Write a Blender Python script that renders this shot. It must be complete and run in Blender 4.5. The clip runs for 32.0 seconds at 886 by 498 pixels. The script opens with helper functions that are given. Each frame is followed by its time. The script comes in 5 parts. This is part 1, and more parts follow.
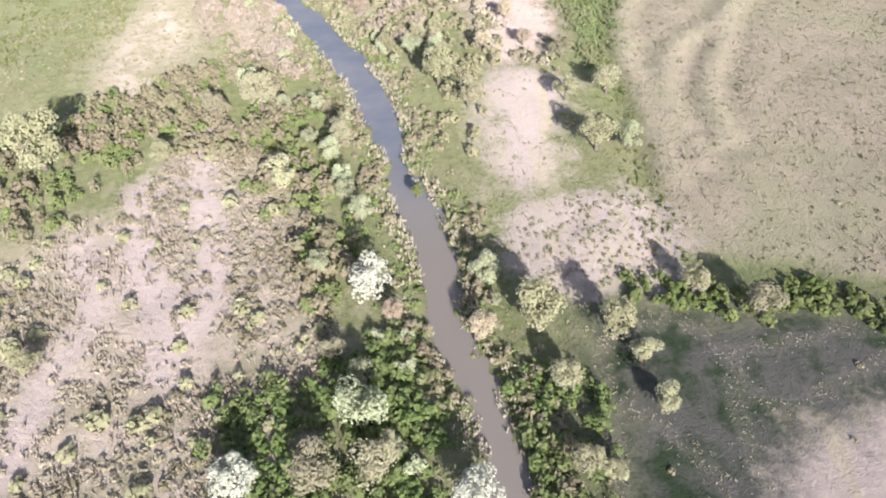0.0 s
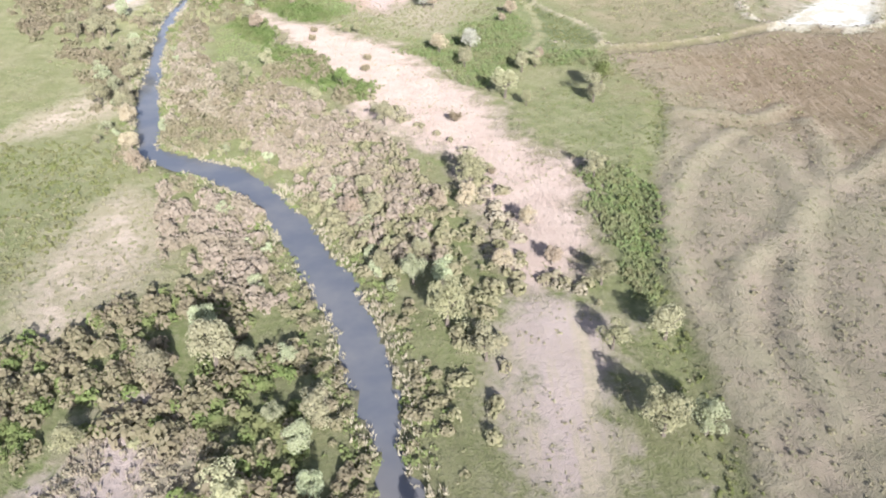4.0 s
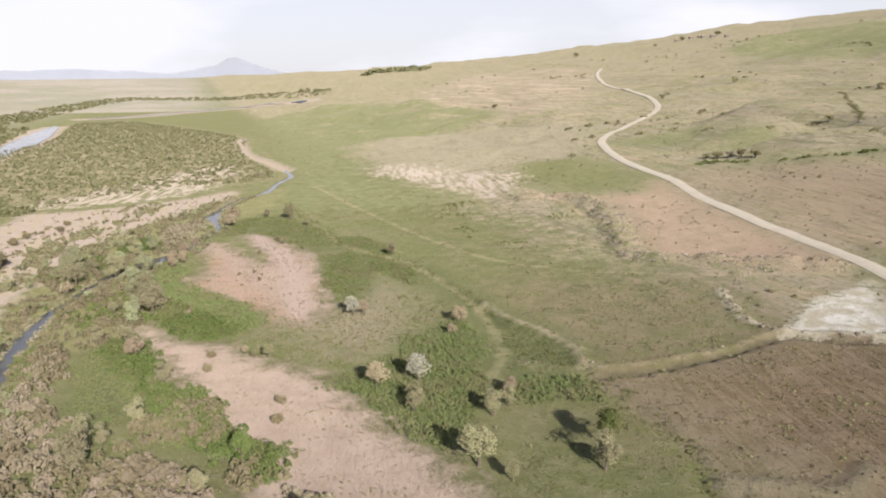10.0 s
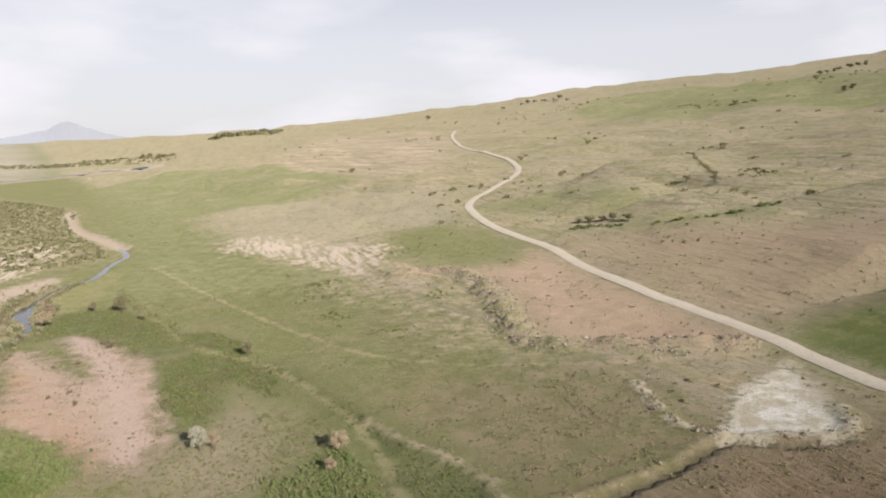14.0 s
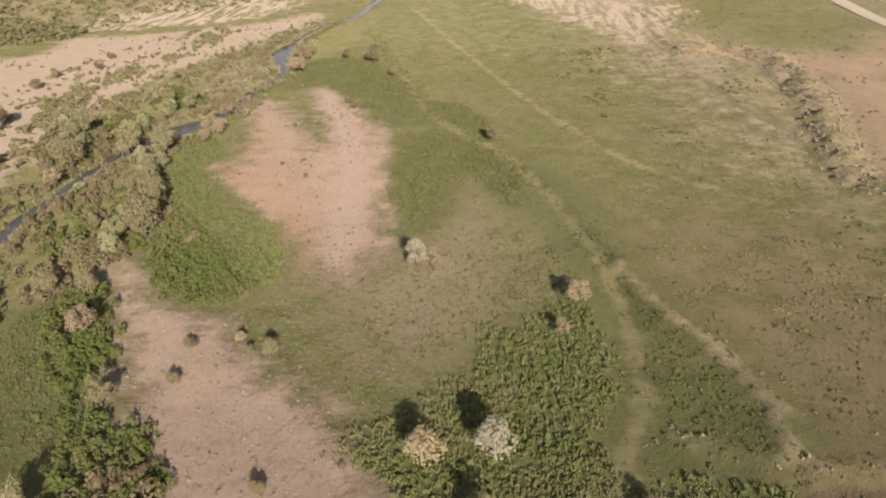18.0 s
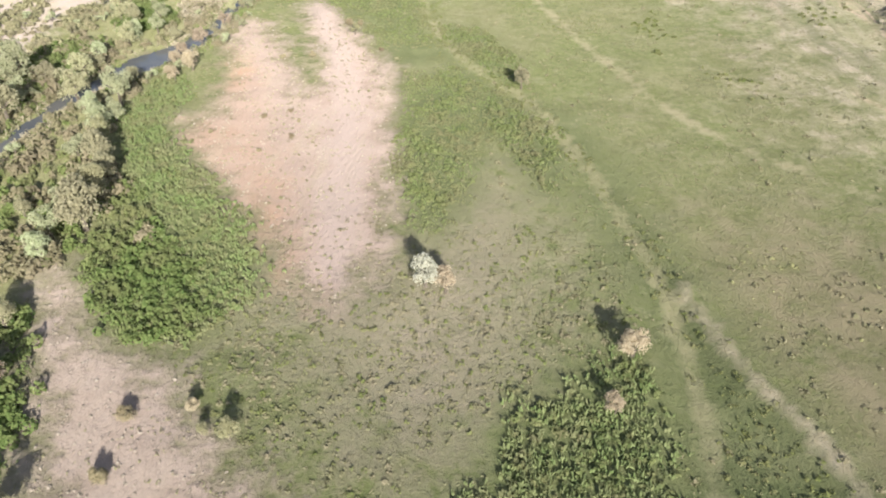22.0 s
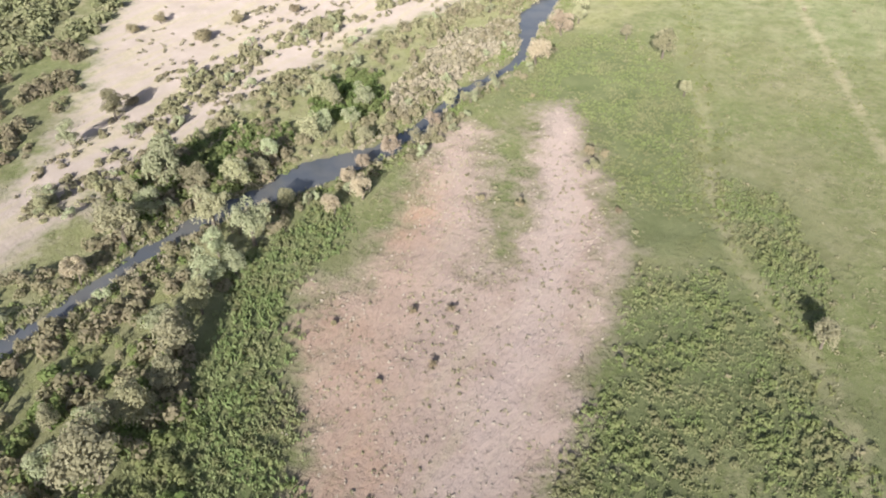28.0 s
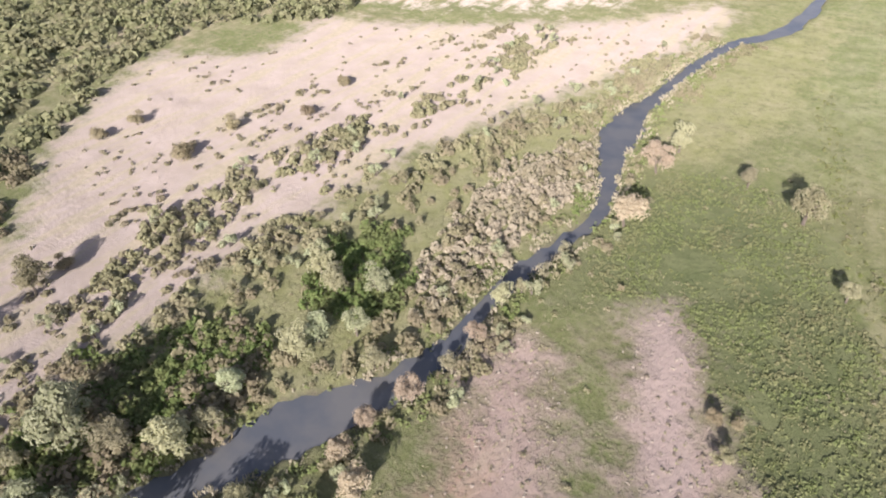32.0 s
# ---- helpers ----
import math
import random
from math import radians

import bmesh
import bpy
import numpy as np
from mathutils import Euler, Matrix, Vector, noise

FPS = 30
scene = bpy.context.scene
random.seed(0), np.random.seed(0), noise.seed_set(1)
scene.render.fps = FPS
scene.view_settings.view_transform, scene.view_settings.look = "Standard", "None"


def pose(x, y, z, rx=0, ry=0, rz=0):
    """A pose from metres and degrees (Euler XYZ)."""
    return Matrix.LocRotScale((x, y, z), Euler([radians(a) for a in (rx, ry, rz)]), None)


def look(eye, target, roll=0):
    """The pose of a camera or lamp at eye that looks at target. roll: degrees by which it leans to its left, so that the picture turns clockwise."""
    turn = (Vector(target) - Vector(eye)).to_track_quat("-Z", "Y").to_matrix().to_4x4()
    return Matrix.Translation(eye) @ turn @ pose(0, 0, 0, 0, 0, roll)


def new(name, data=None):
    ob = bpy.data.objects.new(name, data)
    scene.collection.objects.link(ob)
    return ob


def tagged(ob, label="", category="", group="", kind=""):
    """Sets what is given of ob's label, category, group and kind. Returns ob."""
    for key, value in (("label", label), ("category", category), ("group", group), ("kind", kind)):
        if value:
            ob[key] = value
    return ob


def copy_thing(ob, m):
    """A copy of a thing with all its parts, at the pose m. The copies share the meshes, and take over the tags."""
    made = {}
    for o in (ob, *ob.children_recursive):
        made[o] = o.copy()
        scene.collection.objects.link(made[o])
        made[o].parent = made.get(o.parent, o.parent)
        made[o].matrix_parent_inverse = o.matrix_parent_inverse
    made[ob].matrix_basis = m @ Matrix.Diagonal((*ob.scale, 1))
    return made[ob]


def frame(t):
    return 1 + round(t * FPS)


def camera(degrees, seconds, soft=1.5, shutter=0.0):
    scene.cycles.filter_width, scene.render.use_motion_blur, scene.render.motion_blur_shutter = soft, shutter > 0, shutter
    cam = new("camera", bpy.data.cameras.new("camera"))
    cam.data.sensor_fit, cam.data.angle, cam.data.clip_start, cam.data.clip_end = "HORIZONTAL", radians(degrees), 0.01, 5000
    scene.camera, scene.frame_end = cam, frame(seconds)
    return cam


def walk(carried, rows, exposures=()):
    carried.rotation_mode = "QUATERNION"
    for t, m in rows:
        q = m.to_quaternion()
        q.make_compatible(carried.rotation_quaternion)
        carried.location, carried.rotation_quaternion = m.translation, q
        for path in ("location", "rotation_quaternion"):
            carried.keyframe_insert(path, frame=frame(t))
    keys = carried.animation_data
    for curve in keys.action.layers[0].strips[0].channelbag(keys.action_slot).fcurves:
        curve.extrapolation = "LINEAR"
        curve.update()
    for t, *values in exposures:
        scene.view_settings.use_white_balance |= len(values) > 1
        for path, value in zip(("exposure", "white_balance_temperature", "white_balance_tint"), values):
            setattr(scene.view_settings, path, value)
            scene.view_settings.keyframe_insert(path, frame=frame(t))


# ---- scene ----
# seconds, stops, white balance
EXPOSURES = [(0, 1.28, 5850, 17), (5, 1.0, 5750, 14), (7, 0.68, 5900, 14), (8, 0.5, 6000, 14), (9, 0.38, 6200, 14), (11, 0.27, 6700, 13), (13, 0.27, 6700, 13), (16, -0.03, 7000, 13), (17, 0.0, 7500, 18), (18, 0.12, 7650, 18), (19, 0.32, 7100, 16), (20, 0.54, 6750, 12), (21, 0.74, 6450, 9),
             (22, 0.98, 6250, 9), (24.5, 0.94, 6100, 8), (27, 0.93, 6100, 10), (29, 0.97, 6200, 12), (30, 0.88, 6300, 17), (31, 0.86, 6200, 18), (32, 0.93, 6150, 19)]

cam = camera(62.49, 32.0, soft=2.0)
# seconds, eye x, y, z, heading to the left of +y, tilt, lean
ROWS = [
    (0, 4.09, -67.11, 53.12, 1.00, -42.41, -0.64),
    (0.5, 3.87, -63.54, 53.16, 0.98, -40.65, -0.64),
    (1, 3.50, -59.98, 53.21, 0.82, -38.77, -0.50),
    (1.5, 3.16, -56.85, 52.99, 0.71, -37.40, -0.42),
    (2, 2.82, -53.01, 53.29, 0.63, -37.65, -0.35),
    (2.5, 2.45, -49.95, 53.25, 0.49, -37.66, -0.32),
    (4.5, 3.76, -34.65, 50.21, 1.80, -29.70, -0.90),
    (5, 3.18, -31.10, 50.29, 1.62, -27.32, -0.84),
    (5.5, 2.66, -27.38, 50.27, 1.47, -24.87, -0.79),
    (6, 2.32, -23.79, 50.09, 1.40, -22.37, -0.74),
    (6.5, 1.73, -20.15, 50.13, 1.24, -19.96, -0.60),
    (7, 1.45, -16.08, 50.16, 1.20, -17.47, -0.64),
    (7.5, 0.97, -12.12, 50.25, 1.09, -15.23, -0.56),
    (8, 0.57, -7.99, 49.93, 0.95, -12.81, -0.53),
    (8.5, 0.34, -3.87, 49.94, 0.63, -12.69, -0.53),
    (9, -0.00, 0.00, 49.98, 0.00, -12.71, -0.53),
    (9.5, -0.10, 3.37, 50.06, -1.81, -12.75, -0.59),
    (10, -0.53, 7.16, 50.20, -5.26, -12.83, -0.68),
    (10.5, -0.65, 10.78, 50.36, -9.02, -12.91, -0.82),
    (11, -0.89, 14.77, 50.59, -13.67, -12.85, -0.99),
    (11.5, -1.43, 18.09, 50.82, -17.50, -12.23, -1.14),
    (12, -1.28, 22.05, 51.04, -17.55, -10.99, -1.25),
    (12.5, -1.10, 25.56, 51.14, -17.58, -9.51, -1.24),
    (13, -0.84, 29.25, 51.17, -17.61, -8.45, -1.26),
    (13.5, -0.25, 32.81, 51.42, -17.57, -8.44, -1.31),
    (15.5, 2.55, 46.65, 53.25, -7.40, -8.42, -0.75),
    (16, 2.95, 50.72, 53.12, -4.33, -10.89, -0.47),
    (16.5, 3.45, 54.38, 53.34, -0.98, -14.33, -0.27),
    (17, 4.44, 59.36, 53.50, 4.48, -18.86, -0.01),
    (17.5, 4.69, 63.69, 53.57, 4.51, -23.23, 0.15),
    (18, 4.99, 68.64, 53.53, 4.61, -27.92, 0.09),
    (18.5, 4.96, 71.89, 53.75, 4.59, -31.14, 0.19),
    (19, 4.49, 77.48, 54.11, 4.48, -36.56, 0.31),
    (19.5, 4.76, 80.65, 53.84, 4.84, -39.24, -0.11),
    (20, 4.12, 84.12, 54.45, 4.53, -41.70, 0.42),
    (20.5, 3.37, 87.71, 54.74, 4.38, -41.69, 0.74),
    (21, 3.14, 91.40, 55.46, 5.84, -41.12, 0.62),
    (21.5, 2.64, 94.86, 55.56, 5.79, -37.30, 0.59),
    (22, 1.93, 98.08, 55.54, 5.62, -37.26, 0.83),
    (22.5, 1.45, 101.43, 55.66, 5.61, -37.26, 0.81),
    (23, 0.88, 105.56, 55.72, 5.63, -37.26, 0.84),
    (23.5, 0.20, 112.61, 56.81, 5.84, -37.74, 0.51),
    (24, -0.36, 116.85, 56.75, 5.93, -37.69, 0.45),
    (24.5, -1.18, 121.24, 56.33, 5.95, -37.46, 0.55),
    (26.5, -0.97, 138.22, 57.59, 14.16, -38.27, -1.52),
    (27, -1.80, 142.40, 57.42, 19.06, -38.06, -1.51),
    (27.5, -2.81, 146.30, 57.02, 24.87, -37.76, -1.35),
    (28, -3.12, 150.73, 57.46, 30.71, -37.89, -1.48),
    (28.5, -4.11, 153.80, 57.58, 30.64, -38.03, -1.42),
    (29, -6.15, 158.99, 57.91, 30.48, -38.31, -1.39),
    (29.5, -10.23, 167.91, 57.56, 30.46, -38.35, -1.17),
    (30, -12.29, 171.75, 57.83, 30.49, -38.57, -1.23),
    (30.5, -20.04, 179.55, 54.50, 34.48, -37.16, -1.02),
    (31, -22.11, 182.97, 53.68, 34.71, -36.74, -0.89),
    (31.5, -24.42, 186.33, 54.72, 34.64, -36.80, -0.77),
    (32, -27.53, 191.08, 57.24, 34.74, -36.92, -0.94),
]
walk(cam, [(t, pose(x, y, z, 90 + tilt, 0, head) @ pose(0, 0, 0, 0, 0, lean)) for t, x, y, z, head, tilt, lean in ROWS], EXPOSURES)

# ---------------------------------------------------------------- world and sun
SUN_FROM = Vector((0.27, -0.88, 0.42)).normalized()
sun = new("sun", bpy.data.lights.new("sun", "SUN"))
sun.data.energy, sun.data.angle, sun.data.color = 5.0, radians(0.6), (1.0, 0.95, 0.86)
sun.matrix_world = look(SUN_FROM * 300, (0, 0, 0))

world = bpy.data.worlds.new("sky")
scene.world = world
world.use_nodes = True
wn, wl = world.node_tree.nodes, world.node_tree.links
wn.clear()
sky = wn.new("ShaderNodeTexSky")
sky.sky_type, sky.sun_disc = "NISHITA", False
sky.sun_elevation = math.asin(SUN_FROM.z)
sky.sun_rotation = math.atan2(SUN_FROM.x, SUN_FROM.y)
sky.dust_density, sky.altitude = 3.0, 1000
coord = wn.new("ShaderNodeTexCoord")
cmap = wn.new("ShaderNodeMapping")
cmap.inputs["Scale"].default_value = (1.6, 1.6, 5.0)
clouds = wn.new("ShaderNodeTexNoise")
clouds.inputs["Scale"].default_value, clouds.inputs["Detail"].default_value = 1.7, 7
cramp = wn.new("ShaderNodeMapRange")
cramp.inputs["From Min"].default_value, cramp.inputs["From Max"].default_value = 0.46, 0.60
cramp.inputs["To Min"].default_value, cramp.inputs["To Max"].default_value = 0.74, 1.0
cmix = wn.new("ShaderNodeMix")
cmix.data_type = "RGBA"
cmix.inputs["B"].default_value = (10.7, 10.9, 11.7, 1)
wbg, wout = wn.new("ShaderNodeBackground"), wn.new("ShaderNodeOutputWorld")
wbg.inputs["Strength"].default_value = 0.073
wl.new(coord.outputs["Generated"], cmap.inputs["Vector"])
wl.new(cmap.outputs["Vector"], clouds.inputs["Vector"])
wl.new(clouds.outputs["Fac"], cramp.inputs["Value"])
# the clouds thin out overhead, where the sky is clear and blue
parts = wn.new("ShaderNodeSeparateXYZ")
haze = wn.new("ShaderNodeMapRange")
haze.inputs["From Min"].default_value, haze.inputs["From Max"].default_value = 0.13, 0.42
haze.inputs["To Min"].default_value, haze.inputs["To Max"].default_value = 1.0, 0.12
cover = wn.new("ShaderNodeMath")
cover.operation = "MULTIPLY"
wl.new(coord.outputs["Generated"], parts.inputs["Vector"])
wl.new(parts.outputs["Z"], haze.inputs["Value"])
wl.new(cramp.outputs["Result"], cover.inputs[0])
wl.new(haze.outputs["Result"], cover.inputs[1])
wl.new(cover.outputs["Value"], cmix.inputs["Factor"])
wl.new(sky.outputs["Color"], cmix.inputs["A"])
wl.new(cmix.outputs["Result"], wbg.inputs["Color"])
wl.new(wbg.outputs["Background"], wout.inputs["Surface"])


# ---------------------------------------------------------------- plan of the place
def spline(points, step=2.0, closed=False):
    """A smooth line through control points of the plan, at even steps."""
    p = np.array(points, float)
    n = len(p)
    out = []
    for i in range(n if closed else n - 1):
        if closed:
            a, b, c, d = p[i - 1], p[i], p[(i + 1) % n], p[(i + 2) % n]
        else:
            a, b, c, d = p[max(i - 1, 0)], p[i], p[i + 1], p[min(i + 2, n - 1)]
        k = max(2, int(np.linalg.norm(c - b) / step))
        for u in np.arange(k) / k:
            out.append(0.5 * (2 * b + (c - a) * u + (2 * a - 5 * b + 4 * c - d) * u ** 2 + (3 * b - a - 3 * c + d) * u ** 3))
    if not closed:
        out.append(p[-1])
    return np.array(out)


def line_distance(x, y, line, reach=40.0):
    """Distance of every point to a line of the plan, at most reach."""
    d = np.full(x.shape, reach)
    lo, hi = line.min(0) - reach, line.max(0) + reach
    near = (x > lo[0]) & (x < hi[0]) & (y > lo[1]) & (y < hi[1])
    px, py, best = x[near], y[near], np.full(near.sum(), reach)
    for (ax, ay), (bx, by) in zip(line[:-1], line[1:]):
        ux, uy = bx - ax, by - ay
        t = np.clip(((px - ax) * ux + (py - ay) * uy) / (ux * ux + uy * uy + 1e-9), 0, 1)
        best = np.minimum(best, np.hypot(px - ax - t * ux, py - ay - t * uy))
    d[near] = best
    return d


def inside(x, y, line):
    """Signed distance to a closed line: positive within it."""
    ring = np.vstack([line, line[:1]])
    d = line_distance(x, y, ring)
    odd = np.zeros(x.shape, bool)
    for (ax, ay), (bx, by) in zip(ring[:-1], ring[1:]):
        if ay != by:
            odd ^= ((ay > y) != (by > y)) & (x < (bx - ax) * (y - ay) / (by - ay) + ax)
    return np.where(odd, d, -d)


def wave(x, y, size, seed):
    """Smooth value noise, about -1 to 1."""
    r = np.random.RandomState(seed)
    table = r.rand(256, 256) * 2 - 1
    u, v = x / size + 37.7, y / size + 91.3
    i, j = np.floor(u).astype(int), np.floor(v).astype(int)
    f, g = u - i, v - j
    f, g = f * f * (3 - 2 * f), g * g * (3 - 2 * g)
    i, j, k, m = i % 256, j % 256, (i + 1) % 256, (j + 1) % 256
    return (table[i, j] * (1 - f) + table[k, j] * f) * (1 - g) + (table[i, m] * (1 - f) + table[k, m] * f) * g


STREAM = spline([(12, -75), (10.5, -55), (8.7, -38), (7, -28.4), (4, -21), (2.4, -10.5), (0, -2.4), (-2.9, 7), (-5, 15.5), (-7.5, 24), (-12.5, 34.5),
                 (-18.2, 45), (-26, 56.5), (-35, 64.5), (-43.5, 69), (-49, 73), (-53, 84), (-58, 98), (-64.5, 120), (-70.5, 142), (-73.5, 157), (-75, 173),
                 (-74.5, 190), (-73, 205), (-69, 215), (-66.5, 224), (-62, 231.5), (-60.5, 241), (-60.5, 254), (-57.6, 273), (-63.5, 291), (-65, 308), (-61.5, 341),
                 (-53, 360), (-51, 395), (-49, 432), (-73, 505), (-97, 570), (-129, 727)], 2.0)
DITCH = spline([(-40, 330), (-27, 283), (-18, 261), (-15, 244), (-9, 230), (0, 218), (6.5, 206.5), (10, 199), (15, 187), (20.3, 170), (23.3, 157), (24.5, 150), (34, 126), (40, 98), (38, 81),
                (30, 57), (26.5, 36), (26.5, 10), (27, -10)], 2.0)
ROAD = spline([(330, 1060), (292, 962), (250, 798), (231, 643), (212.7, 553), (191, 499), (156, 456), (130, 417), (120.7, 385), (115.4, 338), (116, 290),
               (113.3, 251), (112.5, 216), (114, 184), (113, 159), (111.5, 139), (112, 125), (116, 90), (124, 40), (135, -40)], 3.0)
TRACK = spline([(-30, 370), (-12, 315), (2, 275), (13, 245), (29, 210), (45, 192), (72, 173), (95, 163), (112, 156)], 2.5)
BANK = spline([(24, 128.5), (34, 125.5), (41.8, 124.3), (50.3, 125.6), (60.7, 127.6), (69, 130.2), (76, 132)], 2.0)
TRENCH = spline([(35.4, 121.5), (41.5, 121.4), (50.2, 123), (59.2, 125.2), (68.4, 127.9), (75, 129.6), (81.8, 124.6), (89.8, 121)], 2.0)


def foot(y):
    return 45 - 0.25 * np.clip(y - 150, 0, None)


def height(x, y, fine=True):
    """The lie of the land: a flat river plain, a hillside east of it, far hills round about."""
    x, y = np.asarray(x, float), np.asarray(y, float)
    s = x - foot(y)
    z = 3.375 * np.logaddexp(0, (s - 20) / 25)
    far = np.hypot(x, y)
    az = np.degrees(np.arctan2(x, np.maximum(y, 1e-3)))
    rim = np.interp(az, [-60, -40, -12, -2, 10, 18, 27, 39, 48, 60, 90], [0.6, 0.6, 0.7, 1.0, 1.85, 2.7, 3.7, 4.3, 5.1, 5.6, 5.0])
    z_far = 50 + far * np.tan(np.radians(rim)) - 12
    w = np.clip((far - 1400) / 1800, 0, 1) * (y > 0)
    w = w * w * (3 - 2 * w)
    z = np.minimum(z, 330) * (1 - w) + z_far * w
    up = np.clip((s - 15) / 120, 0, 1)
    off = np.clip(line_distance(x, y, ROAD, 60) / 60, 0, 1) * up
    z = z + up * wave(x, y, 29, 2) * 0.9 + off * (wave(x, y, 85, 1) * 4.5 - 5.0 * np.clip(1 - np.abs(wave(x + 0.6 * y, y - 0.3 * x, 120, 11)) * 4.5, 0, 1) + 3.6 * np.abs(wave(x, y, 45, 12)) + 1.5 * np.abs(wave(x * 1.6, y * 0.8, 22, 13)) + 2.5 * np.clip(wave(x * 1.5, y * 0.5, 60, 14), -0.2, 1)) + np.clip((far - 900) / 1500, 0, 1) * np.clip(s / 200, 0, 1) * wave(x, y, 210, 3) * 11
    if fine:
        z = z + wave(x, y, 11, 4) * 0.14 + wave(x, y, 4, 5) * 0.07
        d = line_distance(x, y, STREAM, 12)
        shore = stream_half(x, y) * (1 + 0.16 * wave(x, y, 5, 41)) + 0.42 * wave(x, y, 2.3, 42)
        z = z * np.clip((d - shore) / 4, 0.3, 1) - 0.95 * np.clip(1 - (d - shore + 0.55) / 1.1, 0, 1)
        d = line_distance(x, y, DITCH, 12)
        z = z - 0.35 * np.clip(1 - d / 1.6, 0, 1)
        d = line_distance(x, y, BANK, 12)
        z = z + 0.22 * np.clip(1 - d / 1.4, 0, 1) * (1 + 0.5 * wave(x, y, 3, 43))
        z = z - 0.8 * np.clip(1 - line_distance(x, y, TRENCH, 12) / 1.3, 0, 1)
        d = line_distance(x, y, MOUND, 16)
        z = z + 1.6 * np.clip(1 - d / 5, 0, 1) * (1 + 0.65 * wave(x, y, 3, 8))
        d = line_distance(x, y, SALT_RIM, 12)
        z = z + 0.5 * np.clip(1 - d / 1.6, 0, 1)
        for rut in RUTS:
            d = line_distance(x, y, rut, 12)
            z = z + 0.42 * np.clip(1 - d / 1.5, 0, 1) - 0.2 * np.clip(1 - np.abs(d - 2.7) / 1.2, 0, 1)
        z = z + 0.6 * np.clip(1 - line_distance(x, y, FIELD_BANK, 12) / 1.8, 0, 1)
        lumps = np.clip(wave(x, y, 6, 9), 0, 1) * 0.25
        z = z + lumps
    return z


def zone(points, grow=0.0):
    ring = spline(points, 2.0, closed=True)
    return lambda x, y: inside(x, y, ring) + grow


def union(*zones):
    def f(x, y):
        d = zones[0](x, y)
        for z in zones[1:]:
            d = np.maximum(d, z(x, y))
        return d
    return f


HEART = zone([(-16, 159), (-21, 160.5), (-24, 165.5), (-30, 172.5), (-39.5, 183), (-49, 195.5), (-52, 199.5), (-46, 203), (-48.5, 212), (-51.5, 225), (-56.5, 236), (-55, 244.5), (-52, 246.5), (-50, 243),
              (-46, 237), (-41, 228), (-36.8, 221), (-33.8, 213), (-33, 217), (-34.8, 226), (-39, 237), (-43, 249), (-43, 256), (-39.5, 256.5), (-34.5, 248), (-28, 237), (-23.7, 229.5), (-20, 221), (-17.8, 213), (-15.6, 198), (-13, 180), (-12.5, 170)])
PLAZA = zone([(-53, 164), (-46.5, 157), (-41, 150), (-32, 147.5), (-25, 140), (-20, 136), (-12.5, 130.5), (-8, 122.5), (-3.5, 115), (2.5, 104), (8.5, 93.5), (11.5, 80), (15.5, 73), (21, 66), (22.5, 59), (20.5, 50),
              (21, 41), (18, 35), (12, 32), (8.5, 35), (6.5, 47), (5, 59), (1.5, 70), (-4, 72.5), (-10, 81), (-15.5, 85), (-20, 101), (-26, 111.5), (-34, 127), (-42, 140), (-47.5, 151)])
WEST_SAND = zone([(-28, 13), (-23, 2), (-19, -9), (-17.5, -21), (-19, -26), (-23, -25), (-27.5, -19), (-30, -12), (-32, -3), (-28, 2), (-29.5, 9)])
EAST_PATCH = zone([(10.4, -5.1), (17.2, -0.8), (25.8, -0.3), (28.2, -7), (27.1, -14.6), (21.5, -15), (15, -16), (11, -10.5)])
EAST_SAND = union(EAST_PATCH,
                  zone([(9.5, 28.5), (14.5, 29.8), (18.5, 28), (20, 21), (18.3, 15.5), (18, 6), (14.5, 1.5), (10, 1.6), (8, 15)]))
BEACH = zone([(-116, 217), (-128, 231), (-140, 242), (-148, 254), (-156, 277), (-145, 284), (-139, 291), (-142, 310), (-128, 316), (-106, 330), (-85, 345), (-70, 366), (-65, 352), (-71, 324),
              (-79, 303), (-85, 284), (-90, 267), (-91, 250), (-92, 235), (-91, 220), (-90, 205), (-88, 180), (-87, 158), (-92, 158), (-100, 185), (-108, 205)])
FIELD = zone([(34, 122), (40.5, 97), (39.5, 81), (31.5, 57), (28.5, 36), (29, 10), (28, -9), (34, -11), (47, -15), (80, -30), (190, -60), (190, 60), (125, 90), (113, 122), (96, 122), (76, 129.5), (58, 124.5), (43, 122)])
# slope below the field, its shade painted as dark ground
SHADE_TINT = zone([(17, -17), (24, -18), (46, -18.5), (80, -40), (80, -90), (17, -90), (16, -40), (16.5, -24)])
WEST_DRY = zone([(-50, -14), (-38.6, -6), (-32, 4), (-27, 15), (-18, 5), (-12, -7), (-8.5, -19), (-7, -28), (-9, -48), (-20, -70), (-60, -70), (-70, -30)])
REEDS_EAST = union(zone([(-18.1, 215.4), (-12.3, 223.6), (-8.1, 226.2), (1, 215.2), (6.7, 205.7), (9.8, 197.4), (11.5, 188), (8, 184), (5, 190), (1.5, 198), (-2, 199), (-2.5, 189.5), (-4, 178), (-9, 174), (-11.3, 178.8), (-13.9, 191.7), (-15.8, 203.7)]),
                   zone([(-13, 246), (-8, 245), (-3, 240), (1, 229), (2.5, 221), (-2, 224), (-8, 233)]))
REEDS_WEST = zone([(-60.5, 203), (-62, 216), (-57, 215), (-53, 206), (-52.5, 200), (-46, 193), (-39.5, 182), (-31, 174), (-27, 166), (-28, 158), (-31, 152), (-39, 150.5), (-44, 155), (-48, 161), (-50, 170), (-54, 180), (-56.5, 190)])
